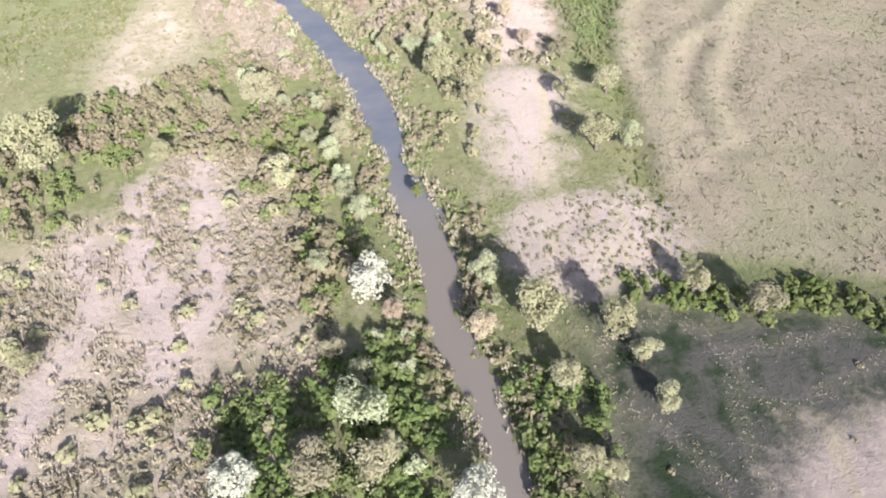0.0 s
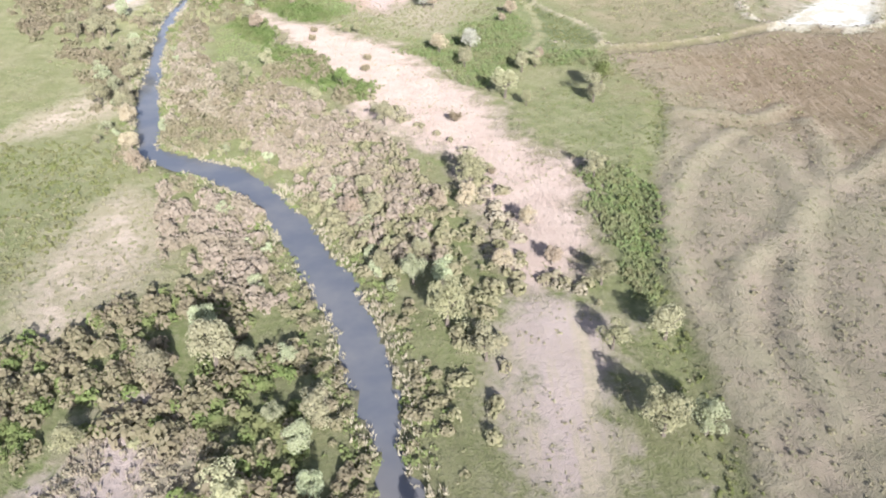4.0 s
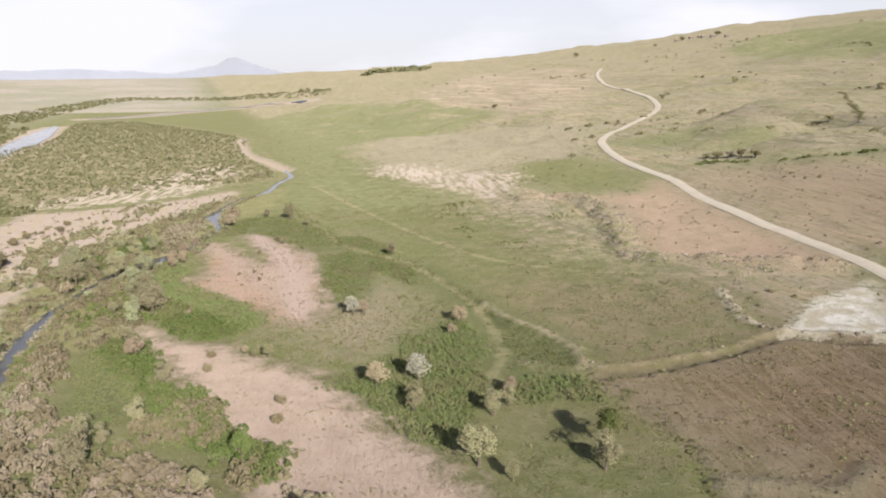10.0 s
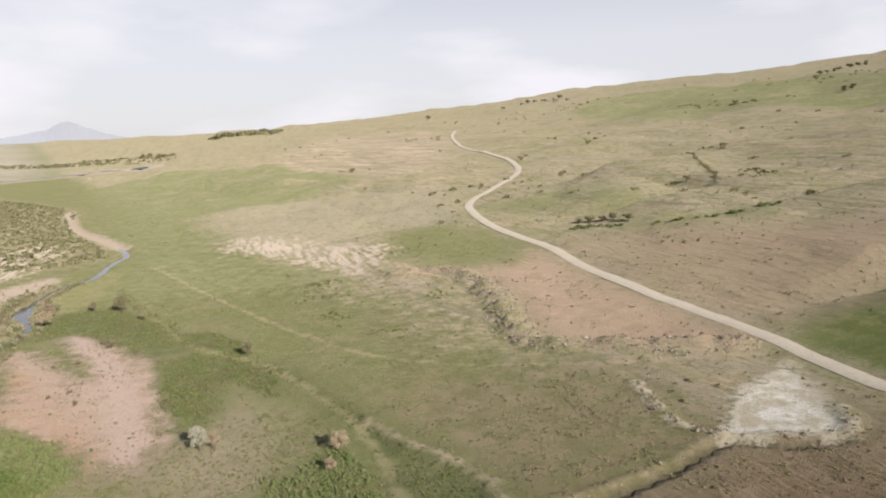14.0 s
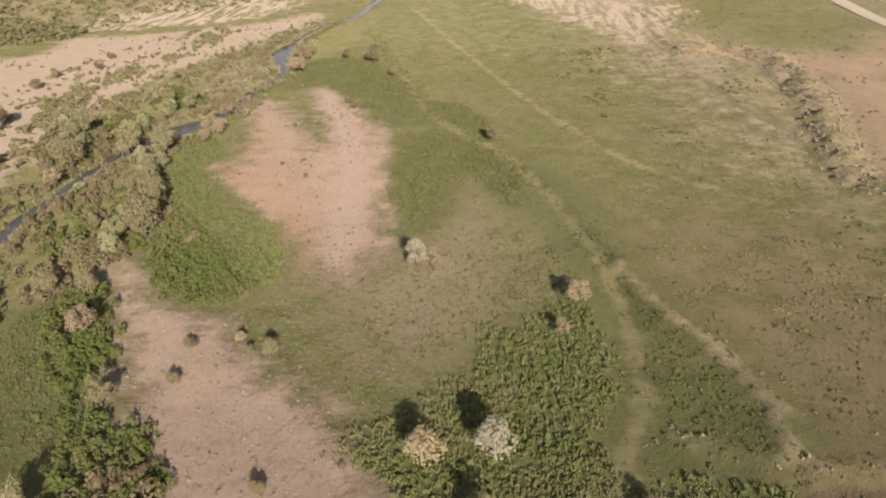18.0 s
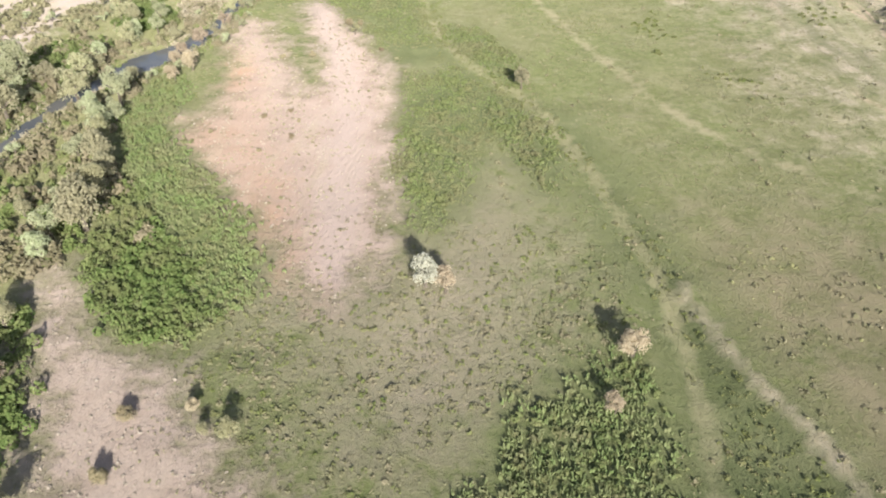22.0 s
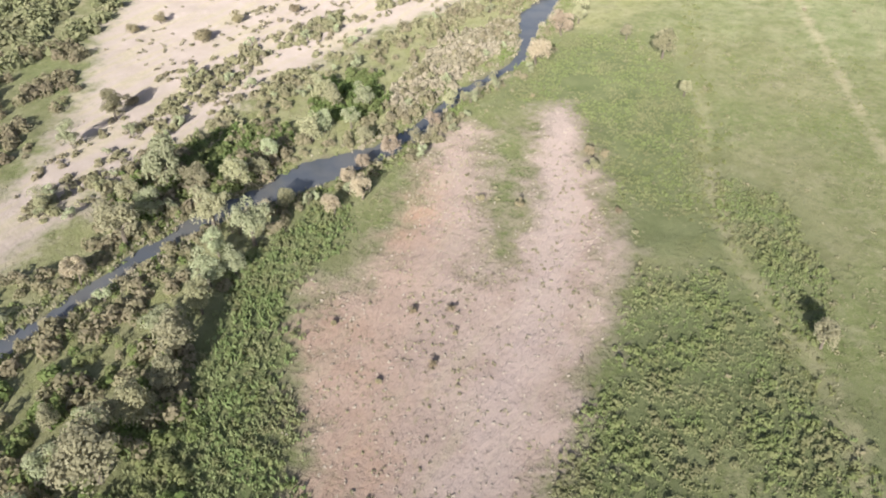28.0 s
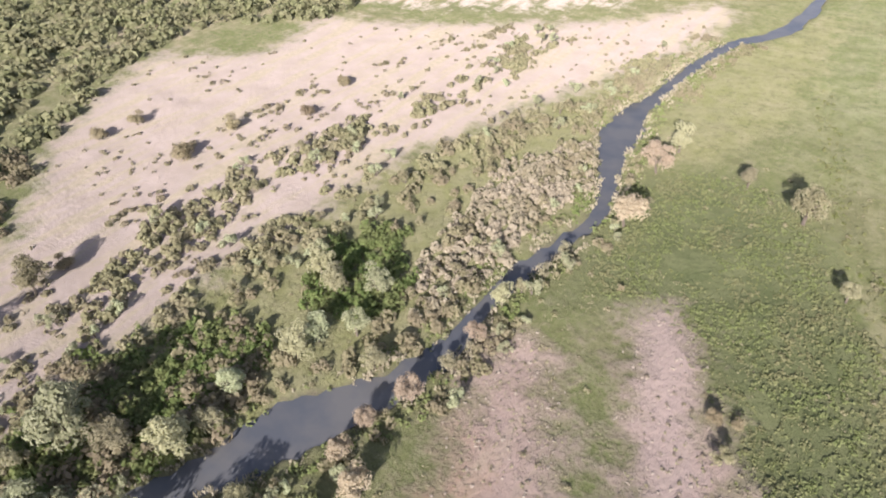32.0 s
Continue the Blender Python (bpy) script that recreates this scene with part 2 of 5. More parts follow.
REEDS_SOUTH = zone([(2.5, 145), (7, 148), (12, 154), (19.5, 153), (19, 139), (17.5, 126), (22, 121), (33, 122), (35, 112), (27, 112), (20, 114), (14, 112), (8, 102), (3, 104), (-1, 113), (-9, 125), (-5, 129.5), (-1, 132)])
REEDS_MID = zone([(-40.6, 128.1), (-32.5, 125.1), (-24, 112.6), (-15.7, 100.2), (-15.6, 93.4), (-22.5, 100.4), (-30.7, 109.4), (-36.6, 117.5)])
REEDS_STRIP = zone([(22.5, 62), (31, 58), (29, 46), (26.5, 30), (22, 30), (23.5, 45)])
MEADOW = union(zone([(-24.5, 155), (-18.5, 152.5), (-14.5, 146.5), (-13, 140), (-19, 137), (-26, 141), (-31.5, 148)]),
               zone([(-52, 288), (-41, 291), (-30.5, 281), (-25, 268), (-20, 262), (-17.5, 244), (-24, 236), (-33, 246), (-41.5, 258), (-53, 256), (-53.5, 271)]),
               zone([(28, 100), (37, 97), (36, 82), (28, 62), (23, 66), (18, 76), (14, 90), (20, 98)]))
SALT = zone([(106, 151), (98, 134), (94.5, 125.5), (89, 123), (82, 128), (75.5, 131.5), (84, 140), (88, 145), (98, 148.5)])
SCREE = zone([(60, 285), (78, 279), (83, 245), (75, 207), (76, 189), (89, 174), (107, 163), (110, 179), (109, 212), (108, 247), (110, 285), (98, 268)])
PALE_FLAT = zone([(-1.6, 413.6), (8.8, 432.8), (37.8, 396.3), (59.2, 356.6), (66.4, 340.8), (51.9, 306.1), (38.9, 324.7), (21.7, 367.5), (2.1, 391)])
WET_GREEN = union(zone([(66, 316), (78, 375), (106, 350), (113, 302), (100, 279), (78, 281)]), zone([(120, 166), (140, 172), (165, 170), (170, 130), (125, 118), (117, 130), (119, 150)]))
CROP = zone([(118.3, 160.2), (130.4, 165.6), (141, 164.5), (160, 158), (175, 140), (170, 110), (125, 108), (117.5, 125.5), (117, 134), (116.7, 146)])
WET_PATCH = zone([(72, 367), (89, 368), (112, 341), (109, 310), (108, 288), (99.7, 276.5), (82, 288), (67.8, 305), (61, 338.7)])
LUSH_EAST = zone([(-62, 420), (-30, 440), (10, 360), (30, 290), (15, 240), (0, 260), (-25, 290), (-44, 320)])
LAWN = zone([(-52.8, 125.6), (-57, 144.4), (-52.3, 155.6), (-43.6, 140.6), (-40.2, 126.7), (-38.8, 115.2), (-48, 114.2)])
SUNNY = union(zone([(-52.8, 125.6), (-57, 144.4), (-52.3, 155.6), (-43.6, 140.6), (-40.2, 126.7), (-38.8, 115.2), (-48, 114.2)]), zone([(-50.5, 84), (-55.5, 100), (-61.5, 122), (-66, 141), (-63.5, 141), (-58.5, 120), (-53, 100), (-48, 85)]), zone([(-66, 141.2), (-68.9, 162.5), (-68.8, 176.8), (-65.4, 179.2), (-62.5, 156), (-62.7, 141.1), (-62, 128.6)]), zone([(-63, 305), (-58, 337), (-46, 372), (-43, 354), (-42, 324), (-46, 300), (-53, 292)]))
WEST_GREEN = zone([(-73.5, 74.5), (-57, 77), (-49, 60.5), (-46.5, 40), (-50.5, 33.5), (-75, 30), (-120, 60), (-110, 100)])
RUTS = [spline(p, 2.0) for p in ([(48.5, 76), (38.8, 64.4), (32.5, 50), (30, 36), (30.5, 20.8), (30.9, 12), (30.7, 3.4)], [(49.5, 75), (52, 66), (52.5, 58), (45, 43), (38.3, 36.5), (34.5, 28), (33.6, 17.5), (34.5, 6)],
                                 [(58.5, 56.6), (63, 60), (67.6, 63.6), (76, 72)], [(41.7, 85.6), (49.1, 83.4), (54.5, 81.2), (60.8, 85.5)], [(62, 78), (60, 66), (56, 57), (49, 46), (43.8, 34), (39, 22), (38, 10)])]
PATHS = [spline(p, 2.0) for p in ([(18, -22), (18, -23.3), (17.8, -28.1), (17.1, -33.8), (17.4, -37.8), (18, -60)], [(20.1, -21.6), (25.4, -19.8), (29, -24.3), (30, -28.1), (33.3, -29.8), (43.9, -24.2)], [(29, -27), (28.6, -32.6), (28.6, -35.8), (28, -60)], [(19.3, -29.3), (22.8, -33.2), (25.1, -36.8), (30, -50)], [(29, -24.3), (36, -22.5), (44, -21)], [(-31, -22), (-37, -28), (-43, -40)])]
DITCH_PATH = spline([(-24, 276), (-15.5, 248), (-7.5, 230), (5, 212), (14, 190.5), (20, 170), (22, 158), (22.5, 145), (22, 134), (19.5, 127.5), (17, 118)], 1.5)
FIELD_BANK = spline([(23, 166), (26, 157), (29.5, 149.5), (32.5, 144.5), (34.5, 139), (36, 134.5), (35.5, 127)], 1.5)
WEDGE = zone([(23.5, 160), (26, 154), (31, 145), (34, 137), (34, 128), (25, 128), (23.5, 145)])
GREEN_FLAT = zone([(-153, 1064), (-29, 1104), (106, 751), (80, 611), (-11, 560), (-55, 470), (-60, 560), (-80, 640)])
DRY_PATCHES = union(zone([(-47.5, 57), (-39, 52), (-34.5, 37), (-38.5, 22.5), (-41.5, 17.5), (-50, 32.5)]), zone([(-78, 78), (-70, 101), (-62, 107), (-58, 92), (-70, 78)]))
BLUFFS = zone([(20, 951), (94, 1189), (195, 1406), (275, 1196), (300, 1000), (250, 840), (203, 696), (144, 606), (107, 607), (55.6, 736)])
HILL_GREEN = union(zone([(495, 1011), (750, 1302), (815, 1099), (897, 998), (850, 800), (785, 700), (543, 512), (494, 633), (418, 715)]),
                   zone([(129, 395), (174, 374), (186, 338), (164, 326), (137, 358)]), zone([(139, 304), (163, 280), (200, 269), (187, 260), (148, 276)]))
RED_SLOPE = zone([(130, 286), (190, 235), (260, 200), (260, 150), (185, 172), (143, 175), (123, 181), (120, 229)])
SALT_RIM = spline([(75.4, 158.5), (73.3, 147.4), (72.3, 138.3), (75.4, 131.5), (82, 127.5), (89.5, 122.5), (95, 125), (98.5, 131)], 1.5)
MOUND = spline([(58, 288), (66, 284), (76, 273), (76, 238), (70.5, 214), (69, 198), (73, 187), (78, 184.5), (92, 172), (105, 166)], 2.0)
FAR_RIVER = spline([(-262, 470), (-274, 540), (-296, 619), (-313, 689), (-341, 785), (-389, 939), (-412, 1010)], 8.0)
FAR_BEND = spline([(-449, 1223), (-398, 1300), (-363, 1440), (-304, 1530), (-259, 1537), (-202, 1467), (-144, 1443), (-118, 1400)], 12.0)
FAR_GRAVEL = zone([(-320, 531), (-386, 697), (-345, 720), (-408, 918), (-404, 994), (-298, 730), (-273, 580), (-285, 480), (-240, 340), (-228, 345), (-262, 440)])

GREEN_PLAIN = zone([(-30, 312), (-46, 335), (-43, 428), (-78, 601), (-96, 851), (3, 867), (103, 690), (86, 606), (2, 625), (-16, 541), (-8, 407), (12, 345), (30, 312), (8, 296)])
DOME = zone([(-8, 610), (25, 640), (69, 600), (113, 531), (143, 485), (120, 420), (102, 375), (77, 377), (38, 350), (12, 395), (-2, 440)])
TILLED = zone([(40, 122), (44, 100), (50, 84), (66, 66), (90, 50), (190, 20), (190, 60), (125, 90), (113, 122), (96, 122), (76, 129.5), (58, 124.5)])
THIN = zone([(-27, 167), (-26.7, 156.4), (-19.6, 152.6), (-14.6, 146.4), (-11.5, 141.5), (-4, 137), (3.2, 141), (6.5, 155.6), (6, 175.5), (0.5, 189.7), (-4, 181.3), (-9, 170), (-14, 162), (-20, 165)])
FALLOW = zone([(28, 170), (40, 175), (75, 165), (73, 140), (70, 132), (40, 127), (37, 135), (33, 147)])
GULLIES = [spline(p, 4.0) for p in ([(290, 448), (272, 412), (255, 381), (241, 357), (228, 334)], [(215, 307), (211, 293), (207, 279)])]
SEEP = spline([(138, 307), (153, 289), (166, 272), (187, 270), (207, 272)], 4.0)
DITCH_SIDE = zone([(8, 206), (14, 204), (24, 172), (29, 155), (37, 138), (38, 127), (24, 122), (16, 132), (20, 150), (16, 170)])

WASHES = [spline(p, 2.0) for p in ([(-43, 256), (-37, 243), (-31, 228), (-26, 212), (-23, 195), (-20, 178), (-18, 164)], [(-27.7, 13), (-27.2, 7), (-25.5, 0), (-22.1, -7), (-20.3, -18), (-22.9, -24)],
                                   [(-31.5, 2), (-30.3, -7), (-28, -13), (-24.5, -18), (-22.5, -26)], [(-36.8, -8), (-31.5, -18), (-32.1, -24.5), (-32.3, -32), (-34, -44)])]
WASH_HALF = (2.3, 1.2, 1.5, 0.9)
OCHRE = zone([(-54, 231), (-47, 222), (-39, 205), (-33, 192), (-27, 178), (-19, 160), (-23, 160), (-31, 172), (-41, 184), (-51, 199), (-46.5, 204), (-49, 213), (-52, 224)])
PALE_CORNER = zone([(32.9, -34), (36.5, -31.8), (41, -31), (50, -34), (50, -60), (27, -60), (29.7, -38)])
SAND_HEATH = zone([(-16, 95), (-8, 84), (0, 76), (5, 65), (7, 52), (8, 44), (9, 35), (18, 30), (20.5, 34), (13, 37), (11.5, 45), (10, 54), (8, 64), (3, 74), (-4, 82), (-11, 92)])
SCRUBLAND = zone([(-234, 363), (-167, 262), (-159, 300), (-136, 339), (-100, 385), (-66, 400), (-56, 430), (-80, 500), (-106, 600), (-140, 760), (-348, 1121), (-420, 1121), (-310, 746), (-300, 560), (-270, 474)])

ROUGH = zone([(-22, 226), (-12, 228), (-9, 231), (-16, 246), (-20, 262), (-25, 268), (-30.5, 281), (-41, 290), (-52, 287), (-53.5, 271), (-53, 256), (-41.5, 258), (-33, 246), (-24, 234)])
GALLERY = zone([(-90, 150), (-52, 150), (-50, 170), (-56, 190), (-62, 205), (-64, 222), (-62, 240), (-63, 262), (-62, 300), (-72, 325), (-80, 300), (-92, 262), (-93, 220), (-92, 180)])
DAMP_GRASS = zone([(-20, 150), (-8, 138), (4, 148), (16, 156), (18, 172), (10, 184), (0, 178), (-8, 166)])



# ---------------------------------------------------------------- materials
def nodes_of(mat):
    mat.use_nodes = True
    n = mat.node_tree.nodes
    return n, mat.node_tree.links, n["Principled BSDF"]


def put(n, links, kind, inputs=(), **props):
    """A node with its settings; an input's value is a number, a colour or another node's output."""
    node = n.new(kind)
    for k, v in props.items():
        if k == "data_type":
            node.data_type = v
        elif k == "blend_type":
            node.blend_type = v
        elif k == "operation":
            node.operation = v
        elif k == "attribute_name":
            node.attribute_name = v
        elif k == "feature":
            node.feature = v
    for k, v in dict(inputs).items():
        if isinstance(v, bpy.types.NodeSocket):
            links.new(v, node.inputs[k])
        else:
            node.inputs[k].default_value = v
    return node


def mixed(n, links, fac, a, b):
    m = put(n, links, "ShaderNodeMix", data_type="RGBA")
    for k, v in (("Factor", fac), ("A", a), ("B", b)):
        if isinstance(v, bpy.types.NodeSocket):
            links.new(v, m.inputs[k])
        else:
            m.inputs[k].default_value = v if k == "Factor" else (*v, 1)
    return m.outputs["Result"]


def noise_at(n, links, vec, scale, detail=4, rough=0.6):
    return put(n, links, "ShaderNodeTexNoise", {"Vector": vec, "Scale": scale, "Detail": detail, "Roughness": rough}).outputs["Fac"]


def ranged(n, links, v, a, b, c=0.0, d=1.0):
    return put(n, links, "ShaderNodeMapRange", {"Value": v, "From Min": a, "From Max": b, "To Min": c, "To Max": d}).outputs["Result"]


def maths(n, links, op, a, b):
    return put(n, links, "ShaderNodeMath", {0: a, 1: b}, operation=op).outputs["Value"]


def ground_material():
    mat = bpy.data.materials.new("land")
    n, k, b = nodes_of(mat)
    pos = put(n, k, "ShaderNodeNewGeometry").outputs["Position"]
    big, mid = noise_at(n, k, pos, 0.035, 5), noise_at(n, k, pos, 0.22, 6, 0.65)
    small, grain = noise_at(n, k, pos, 1.1, 6, 0.7), noise_at(n, k, pos, 5.0, 4, 0.7)
    # the edge of every patch is broken up at two scales
    rag = maths(n, k, "ADD", ranged(n, k, mid, 0.3, 0.7, -3.0, 3.0), ranged(n, k, small, 0.3, 0.7, -1.2, 1.2))

    def patch(name, soft=0.8, ragged=1.0):
        a = put(n, k, "ShaderNodeAttribute", attribute_name=name).outputs["Fac"]
        v = maths(n, k, "ADD", a, maths(n, k, "MULTIPLY", rag, ragged))
        return ranged(n, k, v, -soft, soft)

    def two(a, c, lo=0.35, hi=0.65, by=None):
        return mixed(n, k, ranged(n, k, by or small, lo, hi), a, c)

    fine = maths(n, k, "ADD", maths(n, k, "MULTIPLY", grain, 0.55), maths(n, k, "MULTIPLY", small, 0.45))
    # streaks that follow the river's old channels
    lay = put(n, k, "ShaderNodeMapping", {"Vector": pos, "Rotation": (0, 0, 0.32), "Scale": (0.42, 0.055, 1.0)}).outputs["Vector"]
    streak = noise_at(n, k, lay, 1.0, 6, 0.65)
    grass = two((0.130, 0.136, 0.058), (0.201, 0.191, 0.103), by=mid)
    grass = mixed(n, k, ranged(n, k, big, 0.42, 0.60, 0, 0.7), grass, two((0.109, 0.136, 0.044), (0.155, 0.167, 0.068)))
    grass = mixed(n, k, ranged(n, k, fine, 0.50, 0.66, 0, 0.6), grass, (0.250, 0.225, 0.145))
    grass = mixed(n, k, ranged(n, k, fine, 0.44, 0.34, 0, 0.6), grass, (0.085, 0.095, 0.040))
    col = grass
    wide = put(n, k, "ShaderNodeMapping", {"Vector": pos, "Rotation": (0, 0, -0.06), "Scale": (0.034, 0.006, 1.0)}).outputs["Vector"]
    bands = noise_at(n, k, wide, 1.0, 8, 0.68)
    # hillside tones, lightened and greyed a little to stand for haze
    hill = two((0.268, 0.237, 0.166), (0.371, 0.308, 0.243), by=mid)
    hill = mixed(n, k, ranged(n, k, bands, 0.45, 0.54, 0, 0.8), hill, two((0.211, 0.211, 0.107), (0.279, 0.259, 0.154), by=mid))
    hill = mixed(n, k, ranged(n, k, bands, 0.55, 0.63, 0, 0.8), hill, (0.457, 0.334, 0.267))
    hill = mixed(n, k, ranged(n, k, bands, 0.44, 0.34, 0, 0.6), hill, (0.120, 0.122, 0.066))
    hill = mixed(n, k, ranged(n, k, big, 0.50, 0.64, 0, 0.6), hill, (0.209, 0.211, 0.105))
    hill = mixed(n, k, ranged(n, k, streak, 0.56, 0.72, 0, 0.5), hill, (0.330, 0.260, 0.185))
    hill = mixed(n, k, ranged(n, k, fine, 0.56, 0.70, 0, 0.5), hill, (0.40, 0.36, 0.28))
    hill = mixed(n, k, ranged(n, k, small, 0.40, 0.30, 0, 0.5), hill, (0.11, 0.115, 0.055))
    steps = noise_at(n, k, put(n, k, "ShaderNodeMapping", {"Vector": pos, "Rotation": (0, 0, -0.12), "Scale": (0.20, 0.022, 1.0)}).outputs["Vector"], 1.0, 6, 0.7)
    hill = mixed(n, k, ranged(n, k, steps, 0.52, 0.62, 0, 0.6), hill, (0.150, 0.145, 0.082))
    hill = mixed(n, k, ranged(n, k, steps, 0.46, 0.37, 0, 0.4), hill, (0.335, 0.288, 0.210))
    col = mixed(n, k, patch("hill", 14, 5.0), col, hill)
    # beige fields of the far plain, with haze mixed in as paler grey
    col = mixed(n, k, patch("far", 12, 4.0), col, mixed(n, k, ranged(n, k, noise_at(n, k, pos, 0.0035, 6, 0.65), 0.44, 0.56), two((0.345, 0.305, 0.270), (0.300, 0.275, 0.230), by=big), two((0.230, 0.228, 0.175), (0.280, 0.262, 0.205), by=big)))
    col = mixed(n, k, maths(n, k, "MULTIPLY", patch("dome", 16, 5.0), 0.7), col, two((0.330, 0.290, 0.225), (0.265, 0.245, 0.165), by=mid))
    cut = noise_at(n, k, put(n, k, "ShaderNodeMapping", {"Vector": pos, "Rotation": (0, 0, 0.9), "Scale": (0.035, 0.010, 1.0)}).outputs["Vector"], 1.0, 6, 0.65)
    col = mixed(n, k, patch("bluff", 20, 6.0), col, two((0.275, 0.238, 0.165), (0.430, 0.340, 0.275), 0.48, 0.62, cut))
    meadow = two((0.152, 0.170, 0.072), (0.217, 0.220, 0.120), by=mid)
    meadow = mixed(n, k, ranged(n, k, streak, 0.54, 0.70, 0, 0.5), meadow, (0.285, 0.255, 0.150))
    col = mixed(n, k, maths(n, k, "MULTIPLY", patch("green", 14, 4.5), ranged(n, k, big, 0.36, 0.52, 0.45, 0.95)), col, meadow)
    col = mixed(n, k, patch("scrubland", 14, 6.0), col, mixed(n, k, ranged(n, k, streak, 0.50, 0.62), two((0.172, 0.166, 0.090), (0.259, 0.224, 0.140), by=mid), two((0.368, 0.297, 0.218), (0.293, 0.252, 0.162), by=small)))
    col = mixed(n, k, patch("lush", 4, 2.0), col, two((0.132, 0.145, 0.061), (0.186, 0.183, 0.097), by=mid))
    col = mixed(n, k, patch("sunny", 2.5, 1.6), col, two((0.180, 0.182, 0.078), (0.232, 0.220, 0.120), by=mid))
    weeds, clods = noise_at(n, k, pos, 0.85, 5, 0.7), noise_at(n, k, pos, 0.12, 7, 0.72)
    col = mixed(n, k, ranged(n, k, clods, 0.54, 0.66, 0, 0.6), col, (0.150, 0.150, 0.078))
    col = mixed(n, k, ranged(n, k, clods, 0.44, 0.33, 0, 0.35), col, (0.300, 0.265, 0.180))
    col = mixed(n, k, ranged(n, k, weeds, 0.56, 0.64, 0, 0.5), col, (0.088, 0.092, 0.044))
    spots = noise_at(n, k, pos, 0.45, 5, 0.7)
    col = mixed(n, k, ranged(n, k, spots, 0.54, 0.64, 0, 0.5), col, (0.120, 0.118, 0.058))
    col = mixed(n, k, ranged(n, k, spots, 0.44, 0.36, 0, 0.3), col, (0.270, 0.240, 0.160))
    col = mixed(n, k, patch("dry", 3, 1.3), col, two((0.367, 0.304, 0.236), (0.242, 0.215, 0.137), 0.42, 0.58, mid))
    field = two((0.254, 0.211, 0.153), (0.196, 0.173, 0.115), by=mid)
    field = mixed(n, k, ranged(n, k, fine, 0.46, 0.36, 0, 0.75), field, (0.125, 0.120, 0.065))
    field = mixed(n, k, ranged(n, k, big, 0.5, 0.65, 0, 0.6), field, (0.225, 0.210, 0.125))
    col = mixed(n, k, patch("field", 1.0, 0.25), col, field)
    tilled = two((0.191, 0.140, 0.090), (0.147, 0.112, 0.063), by=mid)
    rows = noise_at(n, k, put(n, k, "ShaderNodeMapping", {"Vector": pos, "Rotation": (0, 0, 0.55), "Scale": (1.6, 0.16, 1.0)}).outputs["Vector"], 1.0, 4, 0.6)
    tilled = mixed(n, k, ranged(n, k, rows, 0.50, 0.60, 0, 0.8), tilled, (0.245, 0.188, 0.128))
    tilled = mixed(n, k, ranged(n, k, fine, 0.46, 0.36, 0, 0.6), tilled, (0.080, 0.075, 0.040))
    col = mixed(n, k, maths(n, k, "MULTIPLY", patch("tilled", 14, 3.0), 0.9), col, tilled)
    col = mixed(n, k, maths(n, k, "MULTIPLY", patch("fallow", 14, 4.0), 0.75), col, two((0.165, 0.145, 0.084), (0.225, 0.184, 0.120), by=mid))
    worn = two((0.335, 0.268, 0.220), (0.245, 0.210, 0.150), 0.42, 0.58, mid)
    worn = mixed(n, k, ranged(n, k, fine, 0.50, 0.62, 0, 0.7), worn, (0.215, 0.195, 0.115))
    col = mixed(n, k, maths(n, k, "MULTIPLY", patch("worn", 6, 2.0), 0.85), col, worn)
    col = mixed(n, k, maths(n, k, "MULTIPLY", patch("thin", 7, 3.0), 0.62), col, worn)
    col = mixed(n, k, maths(n, k, "MULTIPLY", patch("sedge", 3.5, 1.6), 0.85), col, two((0.082, 0.098, 0.041), (0.136, 0.146, 0.068), by=mid))
    col = mixed(n, k, maths(n, k, "MULTIPLY", patch("wet", 9, 4.0), 0.7), col, two((0.135, 0.145, 0.055), (0.190, 0.190, 0.090), by=mid))
    col = mixed(n, k, patch("crop", 2.6, 1.3), col, two((0.100, 0.124, 0.037), (0.146, 0.164, 0.066), by=mid))
    # trench earth, painted darker for the shade lying in it
    col = mixed(n, k, patch("trench", 0.6, 0.3), col, two((0.095, 0.085, 0.052), (0.150, 0.130, 0.080)))
    col = mixed(n, k, maths(n, k, "MULTIPLY", patch("rut", 0.7, 0.4), 0.5), col, two((0.205, 0.190, 0.120), (0.290, 0.255, 0.175)))
    # shade over the slope is put into its grey and dark green tones
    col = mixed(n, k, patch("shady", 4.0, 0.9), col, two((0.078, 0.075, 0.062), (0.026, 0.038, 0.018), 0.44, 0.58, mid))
    col = mixed(n, k, patch("reed", 2.5, 1.3), col, two((0.097, 0.117, 0.046), (0.169, 0.177, 0.081)))
    scree = two((0.385, 0.285, 0.215), (0.300, 0.240, 0.165), by=mid)
    scree = mixed(n, k, ranged(n, k, fine, 0.46, 0.36, 0, 0.7), scree, (0.150, 0.120, 0.080))
    col = mixed(n, k, patch("scree", 5, 1.8), col, scree)
    col = mixed(n, k, maths(n, k, "MULTIPLY", patch("red", 18, 5.0), 0.75), col, mixed(n, k, ranged(n, k, noise_at(n, k, put(n, k, "ShaderNodeMapping", {"Vector": pos, "Rotation": (0, 0, -0.5), "Scale": (0.75, 0.07, 1.0)}).outputs["Vector"], 1.0, 4, 0.6), 0.50, 0.62, 0, 0.6), two((0.360, 0.265, 0.195), (0.280, 0.225, 0.155), by=mid), (0.175, 0.145, 0.095)))
    col = mixed(n, k, maths(n, k, "MULTIPLY", patch("flat", 4, 3.5), ranged(n, k, streak, 0.42, 0.54)), col, two((0.470, 0.405, 0.350), (0.360, 0.300, 0.240), by=small))
